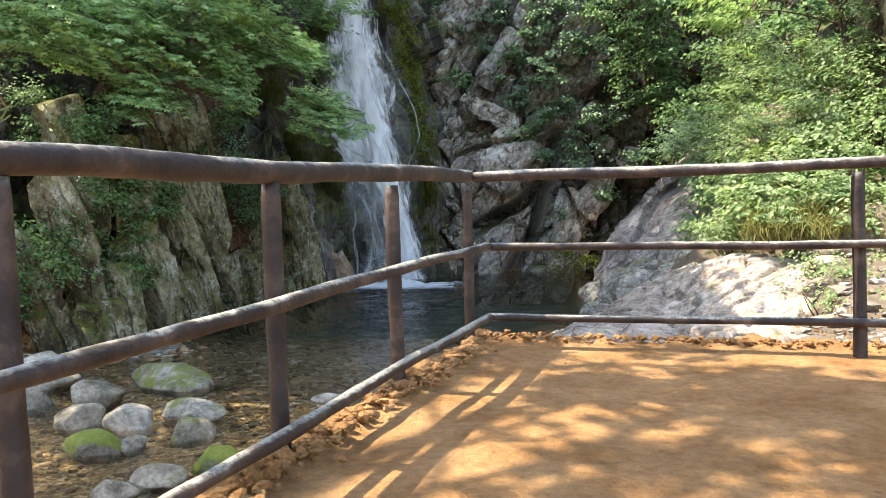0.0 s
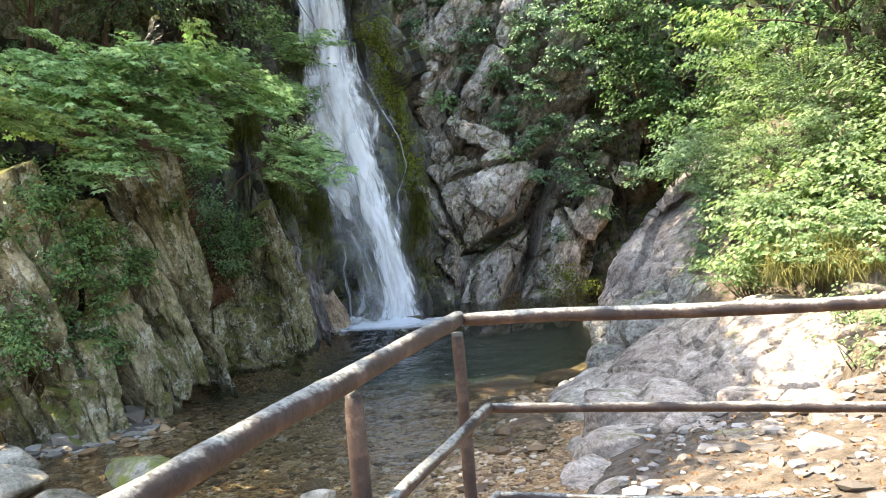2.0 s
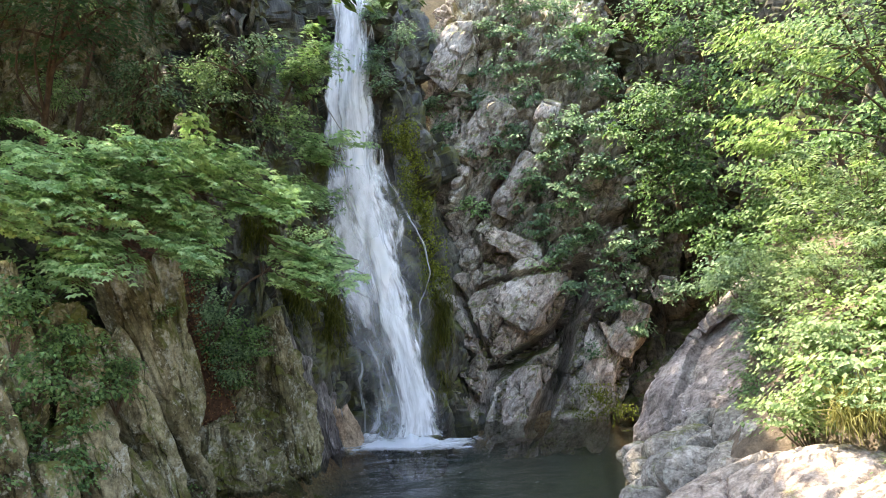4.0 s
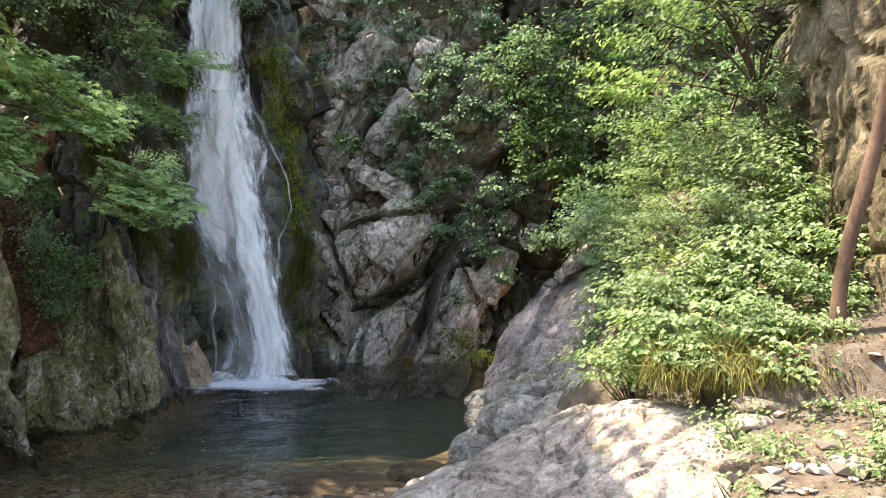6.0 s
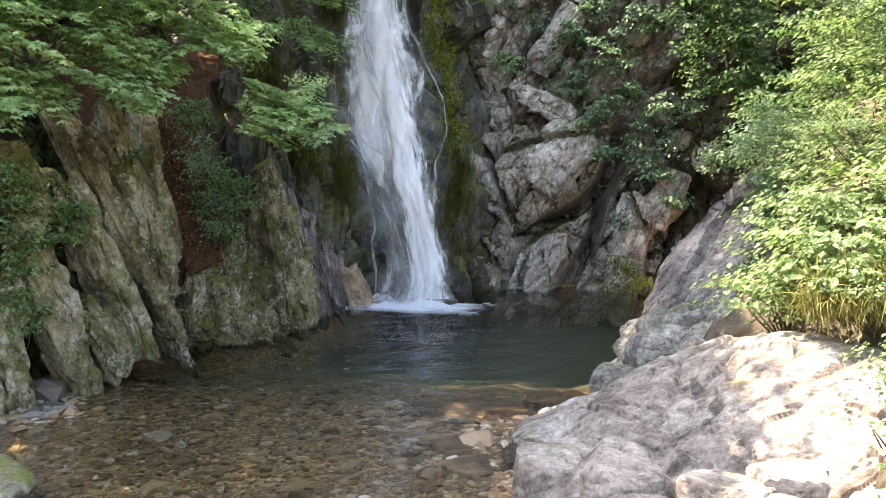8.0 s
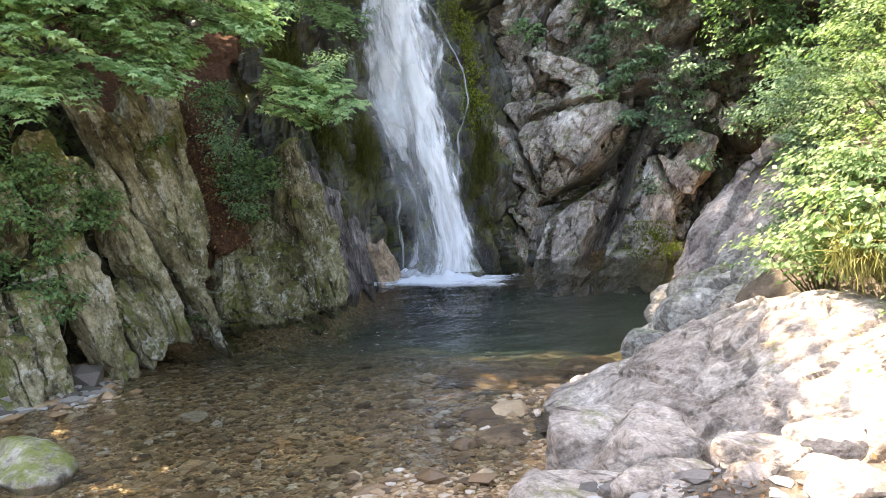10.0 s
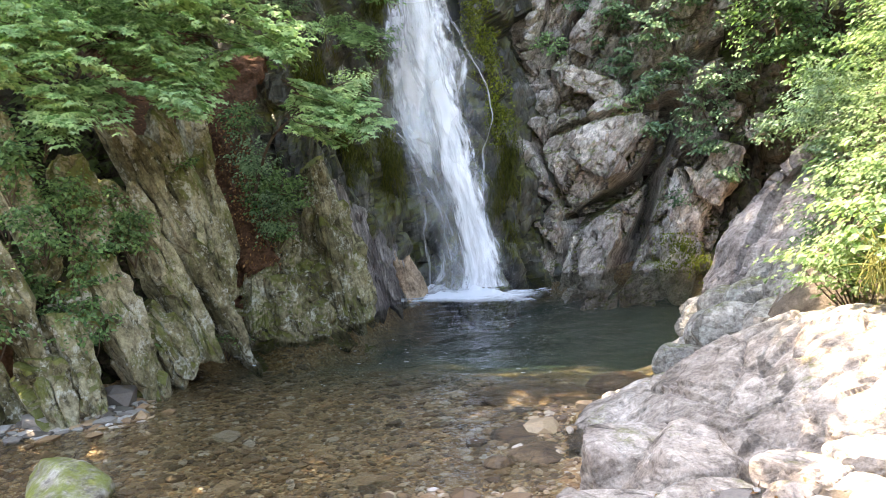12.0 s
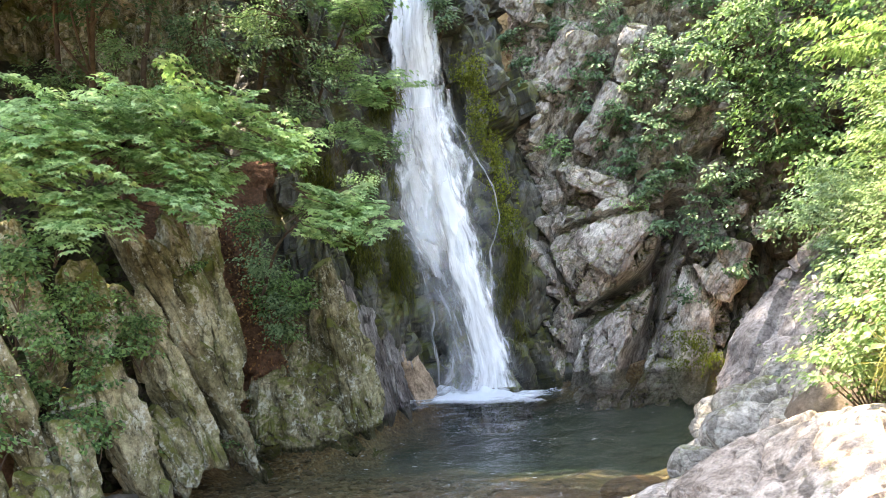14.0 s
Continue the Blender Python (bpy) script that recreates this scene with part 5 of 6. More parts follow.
maple((-11.2, 10.4, 3.0), [((-7.7, 8.3, 3.6), (0.9, 1.0, 0.25), 22), ((-8.3, 7.0, 3.5), (0.7, 0.7, 0.25), 14), ((-8.2, 6.5, 3.95), (1.0, 0.8, 0.3), 17), ((-7.7, 7.8, 4.2), (1.0, 0.9, 0.3), 22), ((-7.2, 9.3, 4.3), (0.8, 0.8, 0.3), 22), ((-6.7, 10.3, 3.9), (0.5, 0.7, 0.3), 15),
      ((-8.0, 7.3, 3.05), (0.5, 0.6, 0.22), 10), ((-7.2, 9.0, 3.3), (0.6, 0.7, 0.22), 12), ((-9.4, 8.2, 4.5), (1.0, 1.1, 0.3), 20), ((-7.8, 7.3, 2.65), (0.3, 0.4, 0.2), 5), ((-6.8, 8.4, 2.85), (0.3, 0.4, 0.2), 7), ((-9.0, 5.4, 3.7), (0.8, 0.6, 0.3), 14)], 1,
      "green maple spreading flat sprays of leaves over the cliff", ([(-11.2, 10.6, 2.6), (-10.6, 10.0, 3.4), (-9.6, 9.2, 4.0), (-8.6, 8.4, 4.2)], 0.09, 0.03), 0.098)
maple((-9.6, 12.6, 2.0), [((-6.7, 11.6, 2.6), (0.5, 0.4, 0.3), 14), ((-7.0, 11.9, 3.0), (0.4, 0.4, 0.2), 8)], 2, "drooping green maple branch over the pool",
      ([(-10.4, 13.2, 1.4), (-9.2, 12.6, 2.6), (-7.8, 12.1, 3.1)], 0.04, 0.015), 0.098)

# saplings and trees on the left-hand hillside
for k, (root, mid, top, egg) in enumerate([
        ((-16.6, 15.6, 6.4), (-16.2, 15.5, 8.6), (-15.0, 15.2, 11.0), [((-15.0, 15.0, 11.6), (2.0, 1.6, 1.0), 26)]),
        ((-19.4, 15.0, 7.4), (-19.2, 14.9, 9.6), (-18.6, 14.6, 12.0), [((-18.2, 14.4, 12.2), (2.2, 1.8, 1.2), 26)]),
        ((-13.4, 16.6, 5.4), (-12.9, 16.5, 7.2), (-11.8, 16.2, 9.2), [((-11.4, 16.0, 8.6), (1.9, 1.0, 1.2), 34), ((-10.3, 16.4, 7.2), (1.0, 0.7, 0.7), 12)]),
        ((-14.6, 15.2, 5.6), (-14.2, 15.0, 7.4), (-13.2, 14.8, 9.0), [((-13.0, 14.8, 8.0), (1.8, 1.0, 1.1), 30)])]):
    plant("sapling", root, egg, M_LEDGE, 20 + k, "slender leaning sapling with fine green leaves", "tree", "saplings on the hillside", 0.11, 60, 0.5, 0.6, stem=0.03, stems=10, trunk=([root, mid, top, egg[0][0]], 0.1, 0.03))
plant("tree", (-13.6, 12.6, 5.0), [((-12.0, 10.9, 8.5), (2.2, 1.3, 0.9), 40)], M_BLUE, 26, "broad-leaved tree with bluish green leaves", "tree", size=0.13, leaves=70, radius=0.5, flat=0.75, stem=0.04, stems=10,
      trunk=([(-14.6, 12.6, 4.4), (-14.2, 12.2, 6.4), (-13.0, 11.4, 8.0), (-12.2, 11.0, 8.6)], 0.11, 0.04))
plant("sapling", (-11.6, 18.0, 7.0), [((-9.9, 17.0, 8.9), (1.0, 0.7, 1.0), 26), ((-9.2, 16.8, 6.5), (1.1, 0.5, 0.45), 20), ((-9.6, 16.6, 5.3), (0.7, 0.5, 0.3), 10)], M_MAPLE, 27, "light green maple sapling leaning towards the fall", "tree", "saplings on the hillside", 0.11, 55, 0.42, 0.75, True, stem=0.02, stems=10,
      trunk=([(-12.4, 17.6, 5.6), (-11.6, 17.4, 6.8), (-10.6, 17.1, 8.0), (-9.9, 17.0, 9.0)], 0.06, 0.02))
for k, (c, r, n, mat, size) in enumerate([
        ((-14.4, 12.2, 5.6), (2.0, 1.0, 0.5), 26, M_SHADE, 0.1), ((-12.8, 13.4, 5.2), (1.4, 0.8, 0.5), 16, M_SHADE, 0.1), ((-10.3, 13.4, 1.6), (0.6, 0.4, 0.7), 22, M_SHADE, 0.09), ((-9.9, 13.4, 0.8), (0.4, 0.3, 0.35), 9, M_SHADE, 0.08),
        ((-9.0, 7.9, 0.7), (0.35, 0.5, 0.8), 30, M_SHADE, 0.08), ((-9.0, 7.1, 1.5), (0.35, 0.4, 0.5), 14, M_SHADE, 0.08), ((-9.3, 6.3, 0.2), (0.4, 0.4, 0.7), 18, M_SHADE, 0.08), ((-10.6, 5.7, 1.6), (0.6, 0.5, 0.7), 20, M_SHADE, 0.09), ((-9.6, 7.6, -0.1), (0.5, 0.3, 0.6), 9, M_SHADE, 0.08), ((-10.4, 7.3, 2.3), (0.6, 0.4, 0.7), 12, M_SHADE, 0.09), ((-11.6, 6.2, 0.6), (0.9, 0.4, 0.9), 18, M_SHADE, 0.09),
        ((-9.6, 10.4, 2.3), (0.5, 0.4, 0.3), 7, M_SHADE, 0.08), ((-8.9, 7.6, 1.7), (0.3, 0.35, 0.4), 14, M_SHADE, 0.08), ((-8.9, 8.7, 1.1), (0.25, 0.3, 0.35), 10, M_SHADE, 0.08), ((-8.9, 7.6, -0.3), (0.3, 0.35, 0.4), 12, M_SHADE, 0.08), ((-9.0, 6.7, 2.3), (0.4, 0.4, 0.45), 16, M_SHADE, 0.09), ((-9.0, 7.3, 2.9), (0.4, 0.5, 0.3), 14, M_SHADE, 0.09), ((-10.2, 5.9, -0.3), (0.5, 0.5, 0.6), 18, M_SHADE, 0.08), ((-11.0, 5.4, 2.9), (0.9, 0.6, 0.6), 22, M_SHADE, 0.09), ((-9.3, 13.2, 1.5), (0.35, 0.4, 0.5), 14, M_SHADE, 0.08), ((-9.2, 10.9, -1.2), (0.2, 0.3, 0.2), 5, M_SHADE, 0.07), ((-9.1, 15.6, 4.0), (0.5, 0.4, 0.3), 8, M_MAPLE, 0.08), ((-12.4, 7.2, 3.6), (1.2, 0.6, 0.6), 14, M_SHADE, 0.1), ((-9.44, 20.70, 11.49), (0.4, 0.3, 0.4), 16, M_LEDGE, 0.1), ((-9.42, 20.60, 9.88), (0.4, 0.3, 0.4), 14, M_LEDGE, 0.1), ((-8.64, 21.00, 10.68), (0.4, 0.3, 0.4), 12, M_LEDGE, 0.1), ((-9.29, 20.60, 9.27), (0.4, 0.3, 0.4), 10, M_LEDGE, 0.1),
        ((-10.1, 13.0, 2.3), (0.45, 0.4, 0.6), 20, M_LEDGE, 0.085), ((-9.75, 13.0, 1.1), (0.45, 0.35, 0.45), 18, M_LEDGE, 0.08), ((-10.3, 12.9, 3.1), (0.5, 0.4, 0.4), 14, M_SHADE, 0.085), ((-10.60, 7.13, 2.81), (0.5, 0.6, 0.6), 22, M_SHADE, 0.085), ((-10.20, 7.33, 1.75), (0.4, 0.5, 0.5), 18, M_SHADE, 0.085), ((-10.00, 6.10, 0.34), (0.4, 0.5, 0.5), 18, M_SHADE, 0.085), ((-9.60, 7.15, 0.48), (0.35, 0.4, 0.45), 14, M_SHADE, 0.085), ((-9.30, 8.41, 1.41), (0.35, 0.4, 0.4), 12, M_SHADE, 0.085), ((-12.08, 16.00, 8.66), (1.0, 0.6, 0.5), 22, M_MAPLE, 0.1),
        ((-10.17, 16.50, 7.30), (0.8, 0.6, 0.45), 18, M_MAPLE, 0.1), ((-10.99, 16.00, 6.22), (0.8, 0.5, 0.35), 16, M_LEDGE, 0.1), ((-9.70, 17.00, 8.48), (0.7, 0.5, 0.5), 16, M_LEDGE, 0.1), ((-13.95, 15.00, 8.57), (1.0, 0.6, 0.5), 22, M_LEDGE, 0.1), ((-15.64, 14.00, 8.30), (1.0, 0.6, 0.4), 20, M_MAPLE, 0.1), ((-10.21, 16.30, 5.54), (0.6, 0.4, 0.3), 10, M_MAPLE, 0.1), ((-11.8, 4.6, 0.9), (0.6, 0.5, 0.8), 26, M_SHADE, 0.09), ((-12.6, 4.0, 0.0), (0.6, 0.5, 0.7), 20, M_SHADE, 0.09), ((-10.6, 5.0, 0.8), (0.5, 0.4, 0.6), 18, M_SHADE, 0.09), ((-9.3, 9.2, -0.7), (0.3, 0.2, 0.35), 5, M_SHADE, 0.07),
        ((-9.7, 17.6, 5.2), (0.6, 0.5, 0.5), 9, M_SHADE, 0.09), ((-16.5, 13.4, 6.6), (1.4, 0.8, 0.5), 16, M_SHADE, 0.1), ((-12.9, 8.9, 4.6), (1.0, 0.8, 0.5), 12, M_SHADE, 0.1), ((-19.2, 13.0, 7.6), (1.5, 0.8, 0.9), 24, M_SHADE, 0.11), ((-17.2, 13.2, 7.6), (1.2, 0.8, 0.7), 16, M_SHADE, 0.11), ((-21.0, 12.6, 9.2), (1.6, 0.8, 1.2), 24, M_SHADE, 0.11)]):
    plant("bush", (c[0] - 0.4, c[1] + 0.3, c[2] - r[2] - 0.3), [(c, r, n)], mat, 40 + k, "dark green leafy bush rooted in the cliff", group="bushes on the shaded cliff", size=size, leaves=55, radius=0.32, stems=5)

# bushes on the ledges of the wall behind the pool
for k, (x, z, rx, rz, n, mat) in enumerate([
        (-6.4, 8.2, 1.1, 0.6, 14, M_LEDGE), (-6.2, 9.6, 1.6, 0.7, 18, M_LEDGE), (-7.0, 5.3, 0.6, 0.4, 8, M_MAPLE), (-5.6, 5.2, 0.5, 0.3, 6, M_LEDGE), (-4.5, 6.7, 0.9, 0.7, 18, M_LEDGE), (-4.0, 5.2, 1.1, 0.7, 22, M_LEDGE),
        (-4.9, 4.4, 0.7, 0.4, 10, M_LEDGE), (-2.7, 2.8, 0.8, 0.8, 20, M_LEDGE), (-3.4, 3.9, 0.8, 0.5, 14, M_LEDGE), (-5.0, 3.2, 0.8, 0.22, 9, M_MAPLE), (-6.8, 2.1, 0.25, 0.3, 4, M_MAPLE), (-2.1, 1.1, 0.35, 0.3, 5, M_LEDGE),
        (-1.6, 7.6, 1.3, 0.9, 22, M_LEDGE), (-2.9, 8.9, 1.3, 0.8, 20, M_LEDGE), (-4.6, 10.2, 1.8, 0.9, 26, M_LEDGE), (-7.4, 7.2, 0.7, 0.5, 8, M_LEDGE), (-8.0, 8.8, 0.5, 0.8, 9, M_LEDGE), (-2.2, 10.6, 1.8, 1.0, 26, M_MAPLE),
        (-3.9, 7.6, 0.8, 0.5, 10, M_LEDGE), (-5.6, 7.4, 0.5, 0.5, 7, M_LEDGE), (-1.2, 2.2, 0.6, 0.35, 8, M_LEDGE), (-3.3, 0.6, 0.3, 0.3, 4, M_LEDGE), (-5.9, 6.3, 0.4, 0.35, 5, M_LEDGE), (-2.0, 3.6, 0.7, 0.5, 10, M_LEDGE),
        (-7.4, 9.9, 0.7, 0.5, 10, M_LEDGE), (-6.9, 6.6, 0.6, 0.35, 8, M_LEDGE), (-5.2, 8.7, 0.6, 0.6, 10, M_LEDGE), (-4.9, 5.9, 0.5, 0.4, 8, M_LEDGE), (-3.2, 5.9, 0.7, 0.6, 12, M_LEDGE), (-3.0, 7.2, 0.8, 0.6, 14, M_LEDGE), (-4.2, 3.6, 0.5, 0.35, 8, M_LEDGE),
        (-3.9, 2.4, 0.25, 0.4, 6, M_LEDGE), (-2.6, 1.9, 0.5, 0.3, 7, M_LEDGE), (-1.9, 5.6, 0.7, 0.7, 14, M_LEDGE), (-7.9, 10.8, 0.8, 0.6, 12, M_LEDGE), (-3.3, 10.0, 0.8, 0.8, 12, M_LEDGE),
        (-10.02, 9.66, 0.6, 0.4, 12, M_LEDGE), (-8.61, 8.80, 0.6, 0.4, 8, M_LEDGE), (-7.95, 7.80, 0.6, 0.4, 10, M_LEDGE), (-6.75, 8.72, 0.6, 0.4, 12, M_LEDGE), (-6.02, 7.24, 0.6, 0.4, 8, M_LEDGE), (-4.98, 5.75, 0.6, 0.4, 8, M_LEDGE), (-3.70, 7.38, 0.6, 0.4, 14, M_LEDGE), (-2.61, 6.09, 0.6, 0.4, 14, M_LEDGE), (-5.9, 11.2, 0.8, 0.6, 16, M_LEDGE), (-5.0, 12.0, 0.9, 0.7, 20, M_LEDGE), (-3.9, 11.6, 0.9, 0.7, 20, M_LEDGE), (-2.8, 12.2, 1.0, 0.8, 22, M_LEDGE), (-6.0, 12.8, 0.9, 0.6, 16, M_LEDGE)]):
    x, y, z = back(x, 21.9 + 0.12 * z, z)
    plant("bush", (x, y + 0.8, z - 0.3), [((x, y, z), (rx, 0.5, rz), n)], mat, 70 + k, "green bush growing from a ledge of the rock wall", group="bushes on the rock wall", size=0.13, leaves=45, radius=0.34, stems=4)
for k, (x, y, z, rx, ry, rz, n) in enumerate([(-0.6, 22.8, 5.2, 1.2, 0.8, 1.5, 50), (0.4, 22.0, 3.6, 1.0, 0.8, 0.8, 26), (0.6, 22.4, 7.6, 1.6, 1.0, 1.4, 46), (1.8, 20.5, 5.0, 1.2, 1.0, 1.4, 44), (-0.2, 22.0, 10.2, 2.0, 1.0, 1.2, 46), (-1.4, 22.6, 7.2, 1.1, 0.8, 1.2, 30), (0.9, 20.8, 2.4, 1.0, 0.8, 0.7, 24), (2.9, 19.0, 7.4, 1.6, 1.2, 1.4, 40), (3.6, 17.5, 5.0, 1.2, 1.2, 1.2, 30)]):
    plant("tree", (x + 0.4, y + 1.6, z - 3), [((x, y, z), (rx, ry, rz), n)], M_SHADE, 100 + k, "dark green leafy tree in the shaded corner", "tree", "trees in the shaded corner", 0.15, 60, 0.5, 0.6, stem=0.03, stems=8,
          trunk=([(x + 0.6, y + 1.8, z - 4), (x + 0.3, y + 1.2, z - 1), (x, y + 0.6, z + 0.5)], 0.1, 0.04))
for k, (x, y, z, rx, rz, n, mat) in enumerate([
        (-8.75, 20.8, 7.4, 0.5, 0.6, 2600, M_MOSS), (-8.45, 20.9, 6.1, 0.45, 0.7, 2400, M_MOSS), (-8.15, 20.7, 4.9, 0.4, 0.8, 2000, M_MOSS), (-7.8, 20.5, 3.3, 0.4, 0.8, 2000, M_MOSS), (-7.6, 20.5, 1.8, 0.35, 0.7, 1500, M_MOSS_DARK),
        (-8.0, 20.4, 0.4, 0.5, 0.9, 1600, M_MOSS_DARK), (-3.9, 23.8, -1.15, 0.65, 0.5, 2000, M_MOSS), (-2.5, 20.6, -1.2, 0.3, 0.3, 700, M_MOSS), (-10.5, 17.0, 2.6, 0.6, 0.9, 3000, M_MOSS_DARK), (-10.2, 18.2, 2.0, 0.5, 0.9, 2400, M_MOSS_DARK),
        (-11.0, 16.4, 4.2, 0.7, 0.7, 2400, M_MOSS_DARK), (-10.6, 18.4, 4.6, 0.5, 0.7, 1800, M_MOSS_DARK), (-1.0, 12.5, -1.5, 0.3, 0.08, 400, M_MOSS), (-10.4, 18.8, 6.6, 0.5, 0.5, 1500, M_MOSS_DARK)]):
    rng = np.random.default_rng(130 + k)
    p = np.array([x, y, z]) + rng.normal(size=(n, 3)).clip(-1.9, 1.9) * np.array([rx, 0.12, rz]) * 0.6
    p = p[fbm(p * 2.5, 3, 7) > -0.1]
    n = len(p)
    if mat is M_MOSS_DARK:
        ob = solid("moss", *leaf_cloud(p, np.tile([0.1, -0.25, -1.6], (n, 1)), 0.3, rng, BLADE * np.array([0.7, 1, 1]), BLADE_F, flat=0.0, droop=1.0), mat)
    else:
        ob = solid("moss", *leaf_cloud(p, np.tile([0.2, -0.8, -0.9], (n, 1)), 0.07, rng, flat=0.25), mat)
    tagged(ob, "yellow-green moss hanging on wet rock", "moss", kind="stuff")

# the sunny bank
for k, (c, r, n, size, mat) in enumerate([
        # M_SHADE puts shade into the leaf colour on the bank's shaded side.
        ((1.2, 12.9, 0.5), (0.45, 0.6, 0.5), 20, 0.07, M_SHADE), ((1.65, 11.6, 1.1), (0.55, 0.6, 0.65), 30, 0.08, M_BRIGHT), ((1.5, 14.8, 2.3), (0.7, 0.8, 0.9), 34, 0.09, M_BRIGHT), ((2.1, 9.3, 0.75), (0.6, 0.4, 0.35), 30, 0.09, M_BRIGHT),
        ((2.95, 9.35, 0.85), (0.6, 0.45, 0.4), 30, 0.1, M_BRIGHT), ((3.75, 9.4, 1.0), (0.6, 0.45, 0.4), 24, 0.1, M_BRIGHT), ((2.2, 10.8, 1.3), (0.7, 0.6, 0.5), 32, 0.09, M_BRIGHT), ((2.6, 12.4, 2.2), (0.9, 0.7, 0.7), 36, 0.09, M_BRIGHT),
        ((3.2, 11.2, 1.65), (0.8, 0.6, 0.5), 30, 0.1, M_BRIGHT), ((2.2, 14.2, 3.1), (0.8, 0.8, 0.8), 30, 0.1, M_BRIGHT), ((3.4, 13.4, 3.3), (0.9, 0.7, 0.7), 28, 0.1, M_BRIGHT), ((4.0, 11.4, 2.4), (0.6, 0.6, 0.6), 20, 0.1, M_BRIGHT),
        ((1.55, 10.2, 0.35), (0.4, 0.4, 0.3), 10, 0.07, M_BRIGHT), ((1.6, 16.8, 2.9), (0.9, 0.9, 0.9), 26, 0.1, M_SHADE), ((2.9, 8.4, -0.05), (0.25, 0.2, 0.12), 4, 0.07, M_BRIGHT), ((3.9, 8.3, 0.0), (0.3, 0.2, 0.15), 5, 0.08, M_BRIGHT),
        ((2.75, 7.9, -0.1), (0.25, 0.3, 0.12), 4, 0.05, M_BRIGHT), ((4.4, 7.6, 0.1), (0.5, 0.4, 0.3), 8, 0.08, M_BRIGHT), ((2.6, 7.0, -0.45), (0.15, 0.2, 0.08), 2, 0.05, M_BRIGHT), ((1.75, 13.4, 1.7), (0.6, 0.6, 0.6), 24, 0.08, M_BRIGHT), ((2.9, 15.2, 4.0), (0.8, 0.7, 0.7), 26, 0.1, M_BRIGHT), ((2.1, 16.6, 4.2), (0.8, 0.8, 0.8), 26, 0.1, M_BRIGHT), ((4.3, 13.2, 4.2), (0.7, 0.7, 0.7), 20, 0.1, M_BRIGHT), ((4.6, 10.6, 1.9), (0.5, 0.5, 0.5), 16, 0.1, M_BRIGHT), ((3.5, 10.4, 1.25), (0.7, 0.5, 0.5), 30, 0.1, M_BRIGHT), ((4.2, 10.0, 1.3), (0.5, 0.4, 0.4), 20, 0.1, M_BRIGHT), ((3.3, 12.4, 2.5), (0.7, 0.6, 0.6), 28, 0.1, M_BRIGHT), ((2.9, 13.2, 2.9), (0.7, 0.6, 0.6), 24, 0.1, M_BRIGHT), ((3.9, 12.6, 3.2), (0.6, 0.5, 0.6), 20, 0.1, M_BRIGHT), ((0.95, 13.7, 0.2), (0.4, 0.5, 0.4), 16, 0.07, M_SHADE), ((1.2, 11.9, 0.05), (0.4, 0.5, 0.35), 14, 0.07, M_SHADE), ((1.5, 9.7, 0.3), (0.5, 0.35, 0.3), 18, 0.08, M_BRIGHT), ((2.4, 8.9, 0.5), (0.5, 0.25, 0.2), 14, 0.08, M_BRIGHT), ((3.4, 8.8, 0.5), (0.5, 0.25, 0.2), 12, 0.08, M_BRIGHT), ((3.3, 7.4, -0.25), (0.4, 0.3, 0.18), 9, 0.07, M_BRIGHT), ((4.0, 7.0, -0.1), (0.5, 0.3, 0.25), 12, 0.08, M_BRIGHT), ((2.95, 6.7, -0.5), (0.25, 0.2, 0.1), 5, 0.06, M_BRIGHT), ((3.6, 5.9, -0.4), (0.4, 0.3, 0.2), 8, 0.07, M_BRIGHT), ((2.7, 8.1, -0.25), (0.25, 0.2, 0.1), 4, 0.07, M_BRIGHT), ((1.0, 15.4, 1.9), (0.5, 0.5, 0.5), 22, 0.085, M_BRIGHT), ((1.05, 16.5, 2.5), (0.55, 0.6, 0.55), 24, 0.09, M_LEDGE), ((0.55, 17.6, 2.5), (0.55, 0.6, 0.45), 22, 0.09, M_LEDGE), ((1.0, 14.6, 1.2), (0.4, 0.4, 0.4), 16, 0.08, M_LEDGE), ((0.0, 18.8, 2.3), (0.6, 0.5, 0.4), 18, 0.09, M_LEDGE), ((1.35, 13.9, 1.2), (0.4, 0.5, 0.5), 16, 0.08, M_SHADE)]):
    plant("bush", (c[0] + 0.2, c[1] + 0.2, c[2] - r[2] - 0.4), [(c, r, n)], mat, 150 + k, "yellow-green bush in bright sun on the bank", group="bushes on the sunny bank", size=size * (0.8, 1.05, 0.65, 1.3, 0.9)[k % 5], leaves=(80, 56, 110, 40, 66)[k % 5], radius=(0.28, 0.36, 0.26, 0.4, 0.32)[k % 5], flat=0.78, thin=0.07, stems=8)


def grass(name, x0, x1, y0, z0, n, seed, label, hang=0.5):
    rng = np.random.default_rng(seed)
    p = np.stack([rng.uniform(x0, x1, n), y0 + rng.normal(size=n) * 0.12, z0 + rng.normal(size=n) * 0.06], 1)
    v, f = leaf_cloud(p, np.tile([0, -1.0, -hang], (n, 1)), 0.32, rng, BLADE * np.array([0.5, 1, 1]), BLADE_F, flat=0.35, droop=hang)
    return tagged(solid(name, v, f, M_GRASS), label, "grass", kind="stuff")


grass("grass", 1.9, 4.6, 8.8, 0.45, 1700, 180, "dry grass hanging over the edge of the bank", 0.9)
grass("grass", 1.9, 4.6, 9.0, 0.5, 1100, 181, "green grass on top of the bank", -0.6)

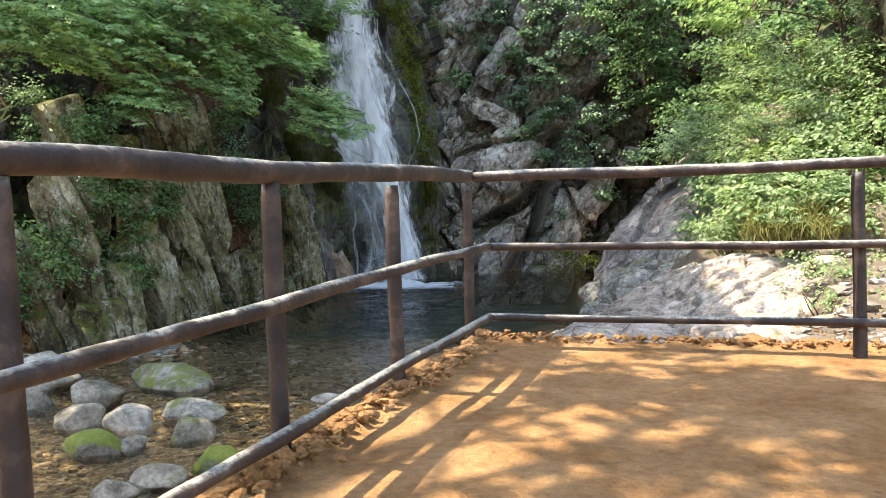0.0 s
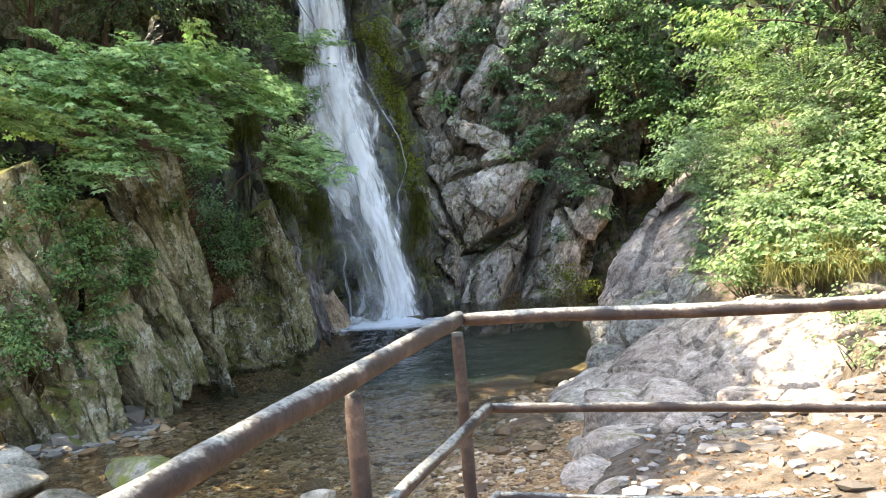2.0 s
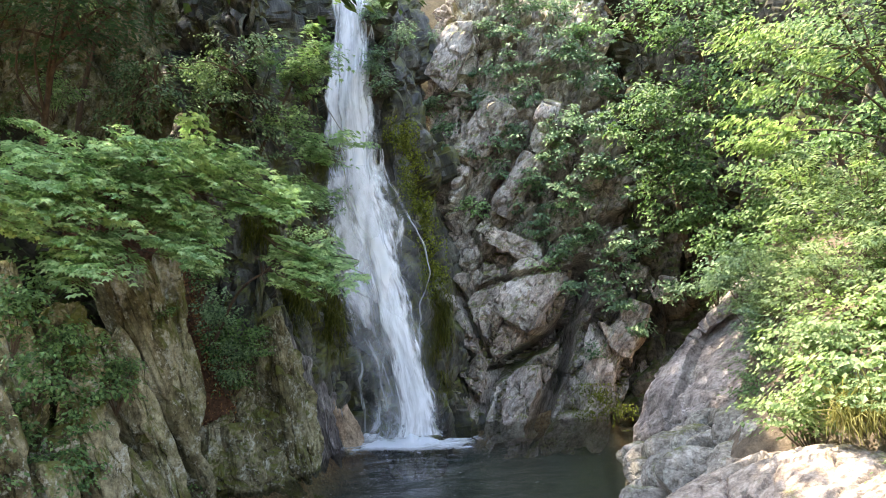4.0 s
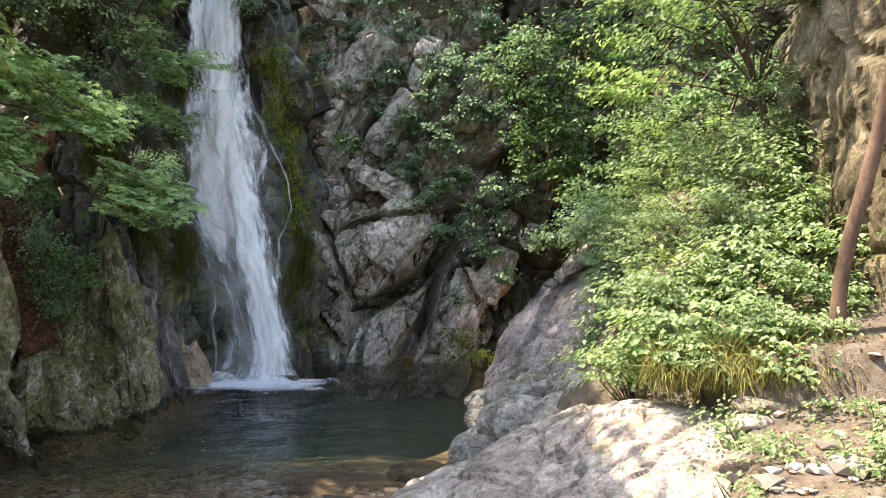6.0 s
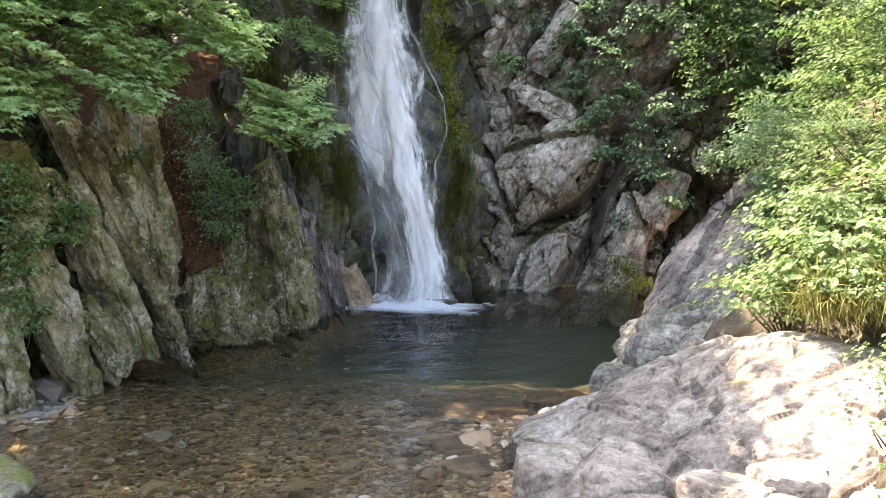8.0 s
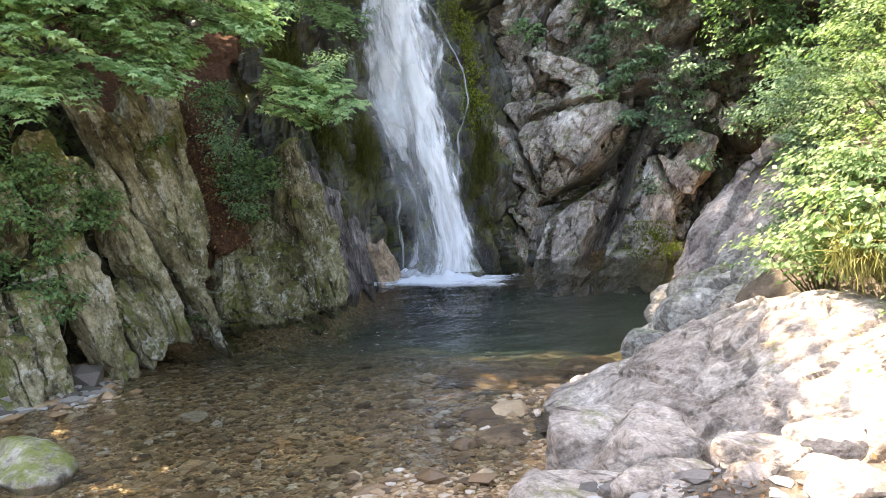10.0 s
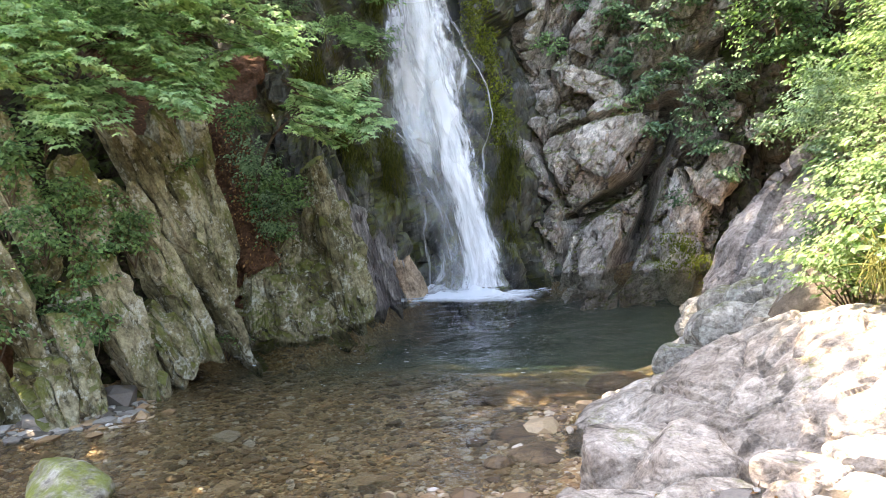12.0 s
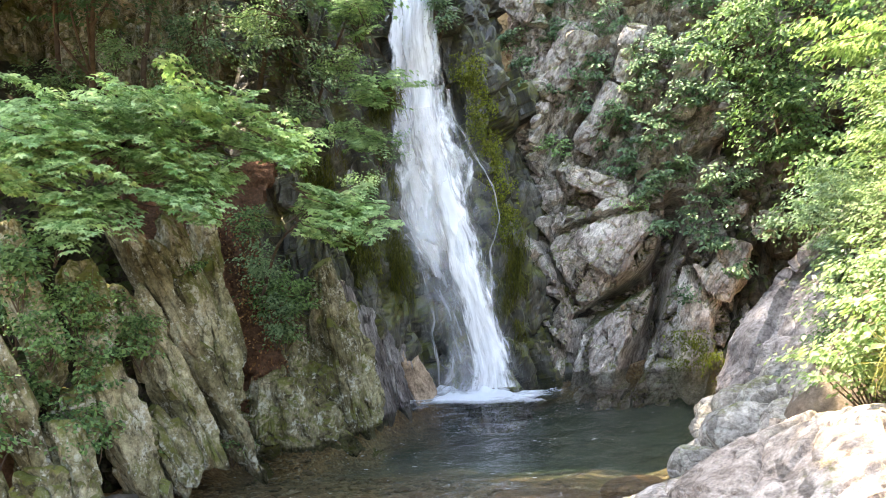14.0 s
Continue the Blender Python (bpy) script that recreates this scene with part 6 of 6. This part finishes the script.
plant("tree", (4.6, 14.6, 2.6), [((1.9, 14.0, 6.2), (1.2, 1.0, 0.9), 34), ((3.4, 13.6, 6.6), (1.3, 1.0, 0.9), 34), ((1.6, 15.5, 5.2), (0.9, 0.8, 0.6), 20), ((4.6, 13.0, 6.4), (1.2, 1.0, 1.0), 26)], M_BRIGHT, 190, "sunlit tree with thin bare branches below its leaves", "tree",
      size=0.12, leaves=55, radius=0.4, flat=0.7, stem=0.025, stems=26, trunk=([(4.4, 14.8, 2.0), (4.1, 14.6, 3.8), (3.7, 14.3, 5.2), (3.2, 14.0, 6.2)], 0.11, 0.04))
plant("tree", (4.2, 9.1, 0.9), [((5.4, 8.2, 9.6), (2.4, 2.2, 1.4), 50)], M_BRIGHT, 191, "tree with a smooth reddish trunk leaning from the bank", "tree", size=0.14, leaves=60, radius=0.5, stem=0.04, stems=14,
      trunk=([(4.05, 9.25, 0.5), (4.09, 9.2, 1.1), (4.2, 9.2, 1.8), (4.4, 9.2, 2.5), (4.64, 9.15, 3.6), (4.9, 8.8, 5.6), (5.3, 8.3, 9.0)], 0.09, 0.05), bark=M_BARK_RED)

# unseen tall trees added to shade the pool and banks; nearer ones dapple the platform
for k, (x, y, z, r, n) in enumerate([(-13, 4, 14.5, 3.8, 20), (-12, 10, 16, 4.0, 24), (-16, 13, 17.5, 4.0, 36), (-9.5, 2.0, 11.5, 2.8, 46), (-9.0, 5.6, 12.0, 2.6, 16), (-10.8, 7.0, 15.5, 3.0, 14), (-10.0, 15.8, 19.5, 2.8, 44), (-11.2, 17.6, 19.5, 2.1, 28), (-13.4, 9.6, 12.0, 2.6, 46), (-13.3, 12.6, 13.2, 2.2, 30), (-15.2, 12.2, 14.0, 2.3, 40), (-16.6, 10.6, 13.0, 2.0, 44), (-21.5, 12.5, 17.5, 3.6, 70), (1.7, 12.0, 13.0, 1.6, 50), (-17.4, 13.4, 12.8, 1.9, 48), (-7.6, 6.2, 10.2, 1.8, 26), (-13.5, 5.5, 11.5, 2.8, 18), (-13.5, 1.5, 11.5, 2.8, 36), (-6.3, 8.6, 9.8, 2.0, 130), (-6.1, 5.6, 9.8, 1.8, 90), (-8.4, 8.2, 10.8, 1.7, 34), (-5.9, 12.2, 10.6, 1.9, 64), (-5.6, 14.4, 12.0, 1.9, 36)]):
    gx, gy = -25.0, min(y, 13.0) - 2
    if y > 20:
        gx, gy = x - 3, 29.5
    gz = float(ground_height(np.array([gx]), np.array([gy]))[0])
    plant("tree", (gx, gy, gz), [((x, y, z), (r, r, 1.9), n)], M_SHADE, 200 + k, "tall broad-leaved tree added out of view to shade the gorge", "tree", "tall trees of the gorge", 0.3, 85, 0.95, 0.7, stem=0.06, stems=10,
          trunk=([(gx, gy, gz - 0.3), (gx + 0.5, gy, gz * 0.4 + z * 0.6), (x * 0.6 + gx * 0.4, y * 0.6 + gy * 0.4, z + 0.6), (x, y, z + 0.4)], 0.25, 0.08))
for k, (x, y, z, r, n) in enumerate([(-3.6, -1.6, 8.2, 2.2, 22), (-2.0, -4.6, 8.6, 2.6, 30), (0.2, -1.8, 9.0, 2.2, 24), (1.6, -5.0, 9.2, 2.4, 28), (-1.5, -1.6, 8.7, 1.6, 17), (-0.6, -3.4, 8.2, 1.6, 14)]):
    gx, gy = x - 1.5 - 2 * (k > 1), -9.5 - k * 0.8
    plant("tree", (gx, gy, -1.5), [((x, y, z), (r, r, 0.8), n)], M_SHADE, 220 + k, "broad-leaved tree beside the viewing platform", "tree", "trees beside the platform", 0.2, 75, 0.42, 0.7, stem=0.05, stems=10,
          trunk=([(gx, gy, -1.6), (gx + 0.1, gy + 0.5, 3.0), (x * 0.7 + gx * 0.3, y * 0.7 + gy * 0.3, z - 1.2), (x, y, z)], 0.18, 0.06))


def litter(name, n, seed, area, label):
    """Dead leaves strewn on the ground."""
    rng = np.random.default_rng(seed)
    xy = area(rng, n)
    z = ground_height(xy[:, 0], xy[:, 1]) + 0.02
    p = np.column_stack([xy, z])
    v, f = leaf_cloud(p, rng.normal(size=(len(p), 3)), 0.06, rng, flat=0.55, droop=0)
    return tagged(solid(name, v, f, M_DRY), label, "dead leaves", kind="stuff")


litter("leaf_litter", 2200, 240, strip(0.2, 5.5, 0.8, 9.0, (-9, -0.3)), "reddish dead leaves strewn on the bank")
litter("leaf_litter", 5000, 241, strip(-18, -11, 11, 17.5, (-9, -2.5)), "reddish dead leaves on the wooded slope")


def gully_leaves():
    """Dead leaves lying in the gully between the cliffs."""
    rng = np.random.default_rng(245)
    co = np.array([v.co[:] for v in gully.data.vertices])
    co = co[co[:, 2] < 3.6]
    p = co[rng.integers(0, len(co), 4200)] + rng.normal(size=(4200, 3)) * 0.04 + np.array([0.03, -0.03, 0.02])
    v, f = leaf_cloud(p, rng.normal(size=(len(p), 3)) + np.array([0.3, -0.3, -0.2]), 0.07, rng, flat=0.5, droop=0.2)
    return tagged(solid("leaf_litter", v, f, M_DRY), "reddish dead leaves caught in the rock gully", "dead leaves", kind="stuff")


gully_leaves()


def flecks():
    """Small pale discs on the pool that stand in for glints of light."""
    rng = np.random.default_rng(250)
    n = 320
    p = np.stack([rng.normal(-5.2, 2.2, n), rng.normal(14.5, 3.6, n)], 1)
    d = shore_distance(p[:, 0], p[:, 1])
    p = p[d > 0.3]
    ang = np.linspace(0, 2 * np.pi, 8, endpoint=False)
    r = 0.01 * np.exp(rng.normal(size=len(p)) * 0.5)
    e = rng.uniform(1.0, 2.4, len(p))
    v = np.stack([p[:, :1] + r[:, None] * e[:, None] * np.cos(ang), p[:, 1:] + r[:, None] * np.sin(ang), np.full((len(p), 8), WATER + 0.035)], -1)
    top = np.column_stack([p, np.full(len(p), WATER + 0.045)])
    v = np.concatenate([v, top[:, None]], 1)
    k = np.arange(8)
    f = np.stack([k, (k + 1) % 8, np.full(8, 8)], 1)
    f = (np.arange(len(p))[:, None, None] * 9 + f[None]).reshape(-1, 3)
    return tagged(solid("foam", v.reshape(-1, 3), f, M_FLECK), "small white flecks on the pool standing in for glints", "foam", kind="stuff")


flecks()


def clods():
    """Crumbs of earth along the broken edge of the platform."""
    rng = np.random.default_rng(260)
    bm = bmesh.new()
    bmesh.ops.create_icosphere(bm, subdivisions=1, radius=1)
    tv = np.array([q.co[:] for q in bm.verts])
    tf = np.array([[q.index for q in f.verts] for f in bm.faces])
    bm.free()
    n = 2600
    t = rng.uniform(0, 1, n)
    side = rng.uniform(size=n) < 0.62
    off = np.abs(rng.normal(size=n)) * 0.09
    x = np.where(side, 0.02 + off - 0.06, 0.05 + 7 * t)
    y = np.where(side, -5.2 * t + 0.25, 0.24 - off * 0.8)
    r = 0.013 * np.exp(rng.normal(size=n) * 0.55).clip(0.3, 2.2) * np.where(side, 1.0, 0.8)
    z = 0.03 + r * 0.3 - 0.06 * (x < 0) + rng.uniform(0, 0.02, n)
    v = tv[None] * (1 + 0.3 * rng.normal(size=(n, len(tv), 1)).clip(-1, 1)) * r[:, None, None] * np.array([1.2, 1.2, 0.8])
    v = v + np.stack([x, y, z], 1)[:, None]
    f = (np.arange(n)[:, None, None] * len(tv) + tf[None]).reshape(-1, 3)
    return tagged(solid("earth_clods", v.reshape(-1, 3), f, M_SAND), "crumbly clods of orange earth along the platform's edge", "clods", kind="stuff")


clods()
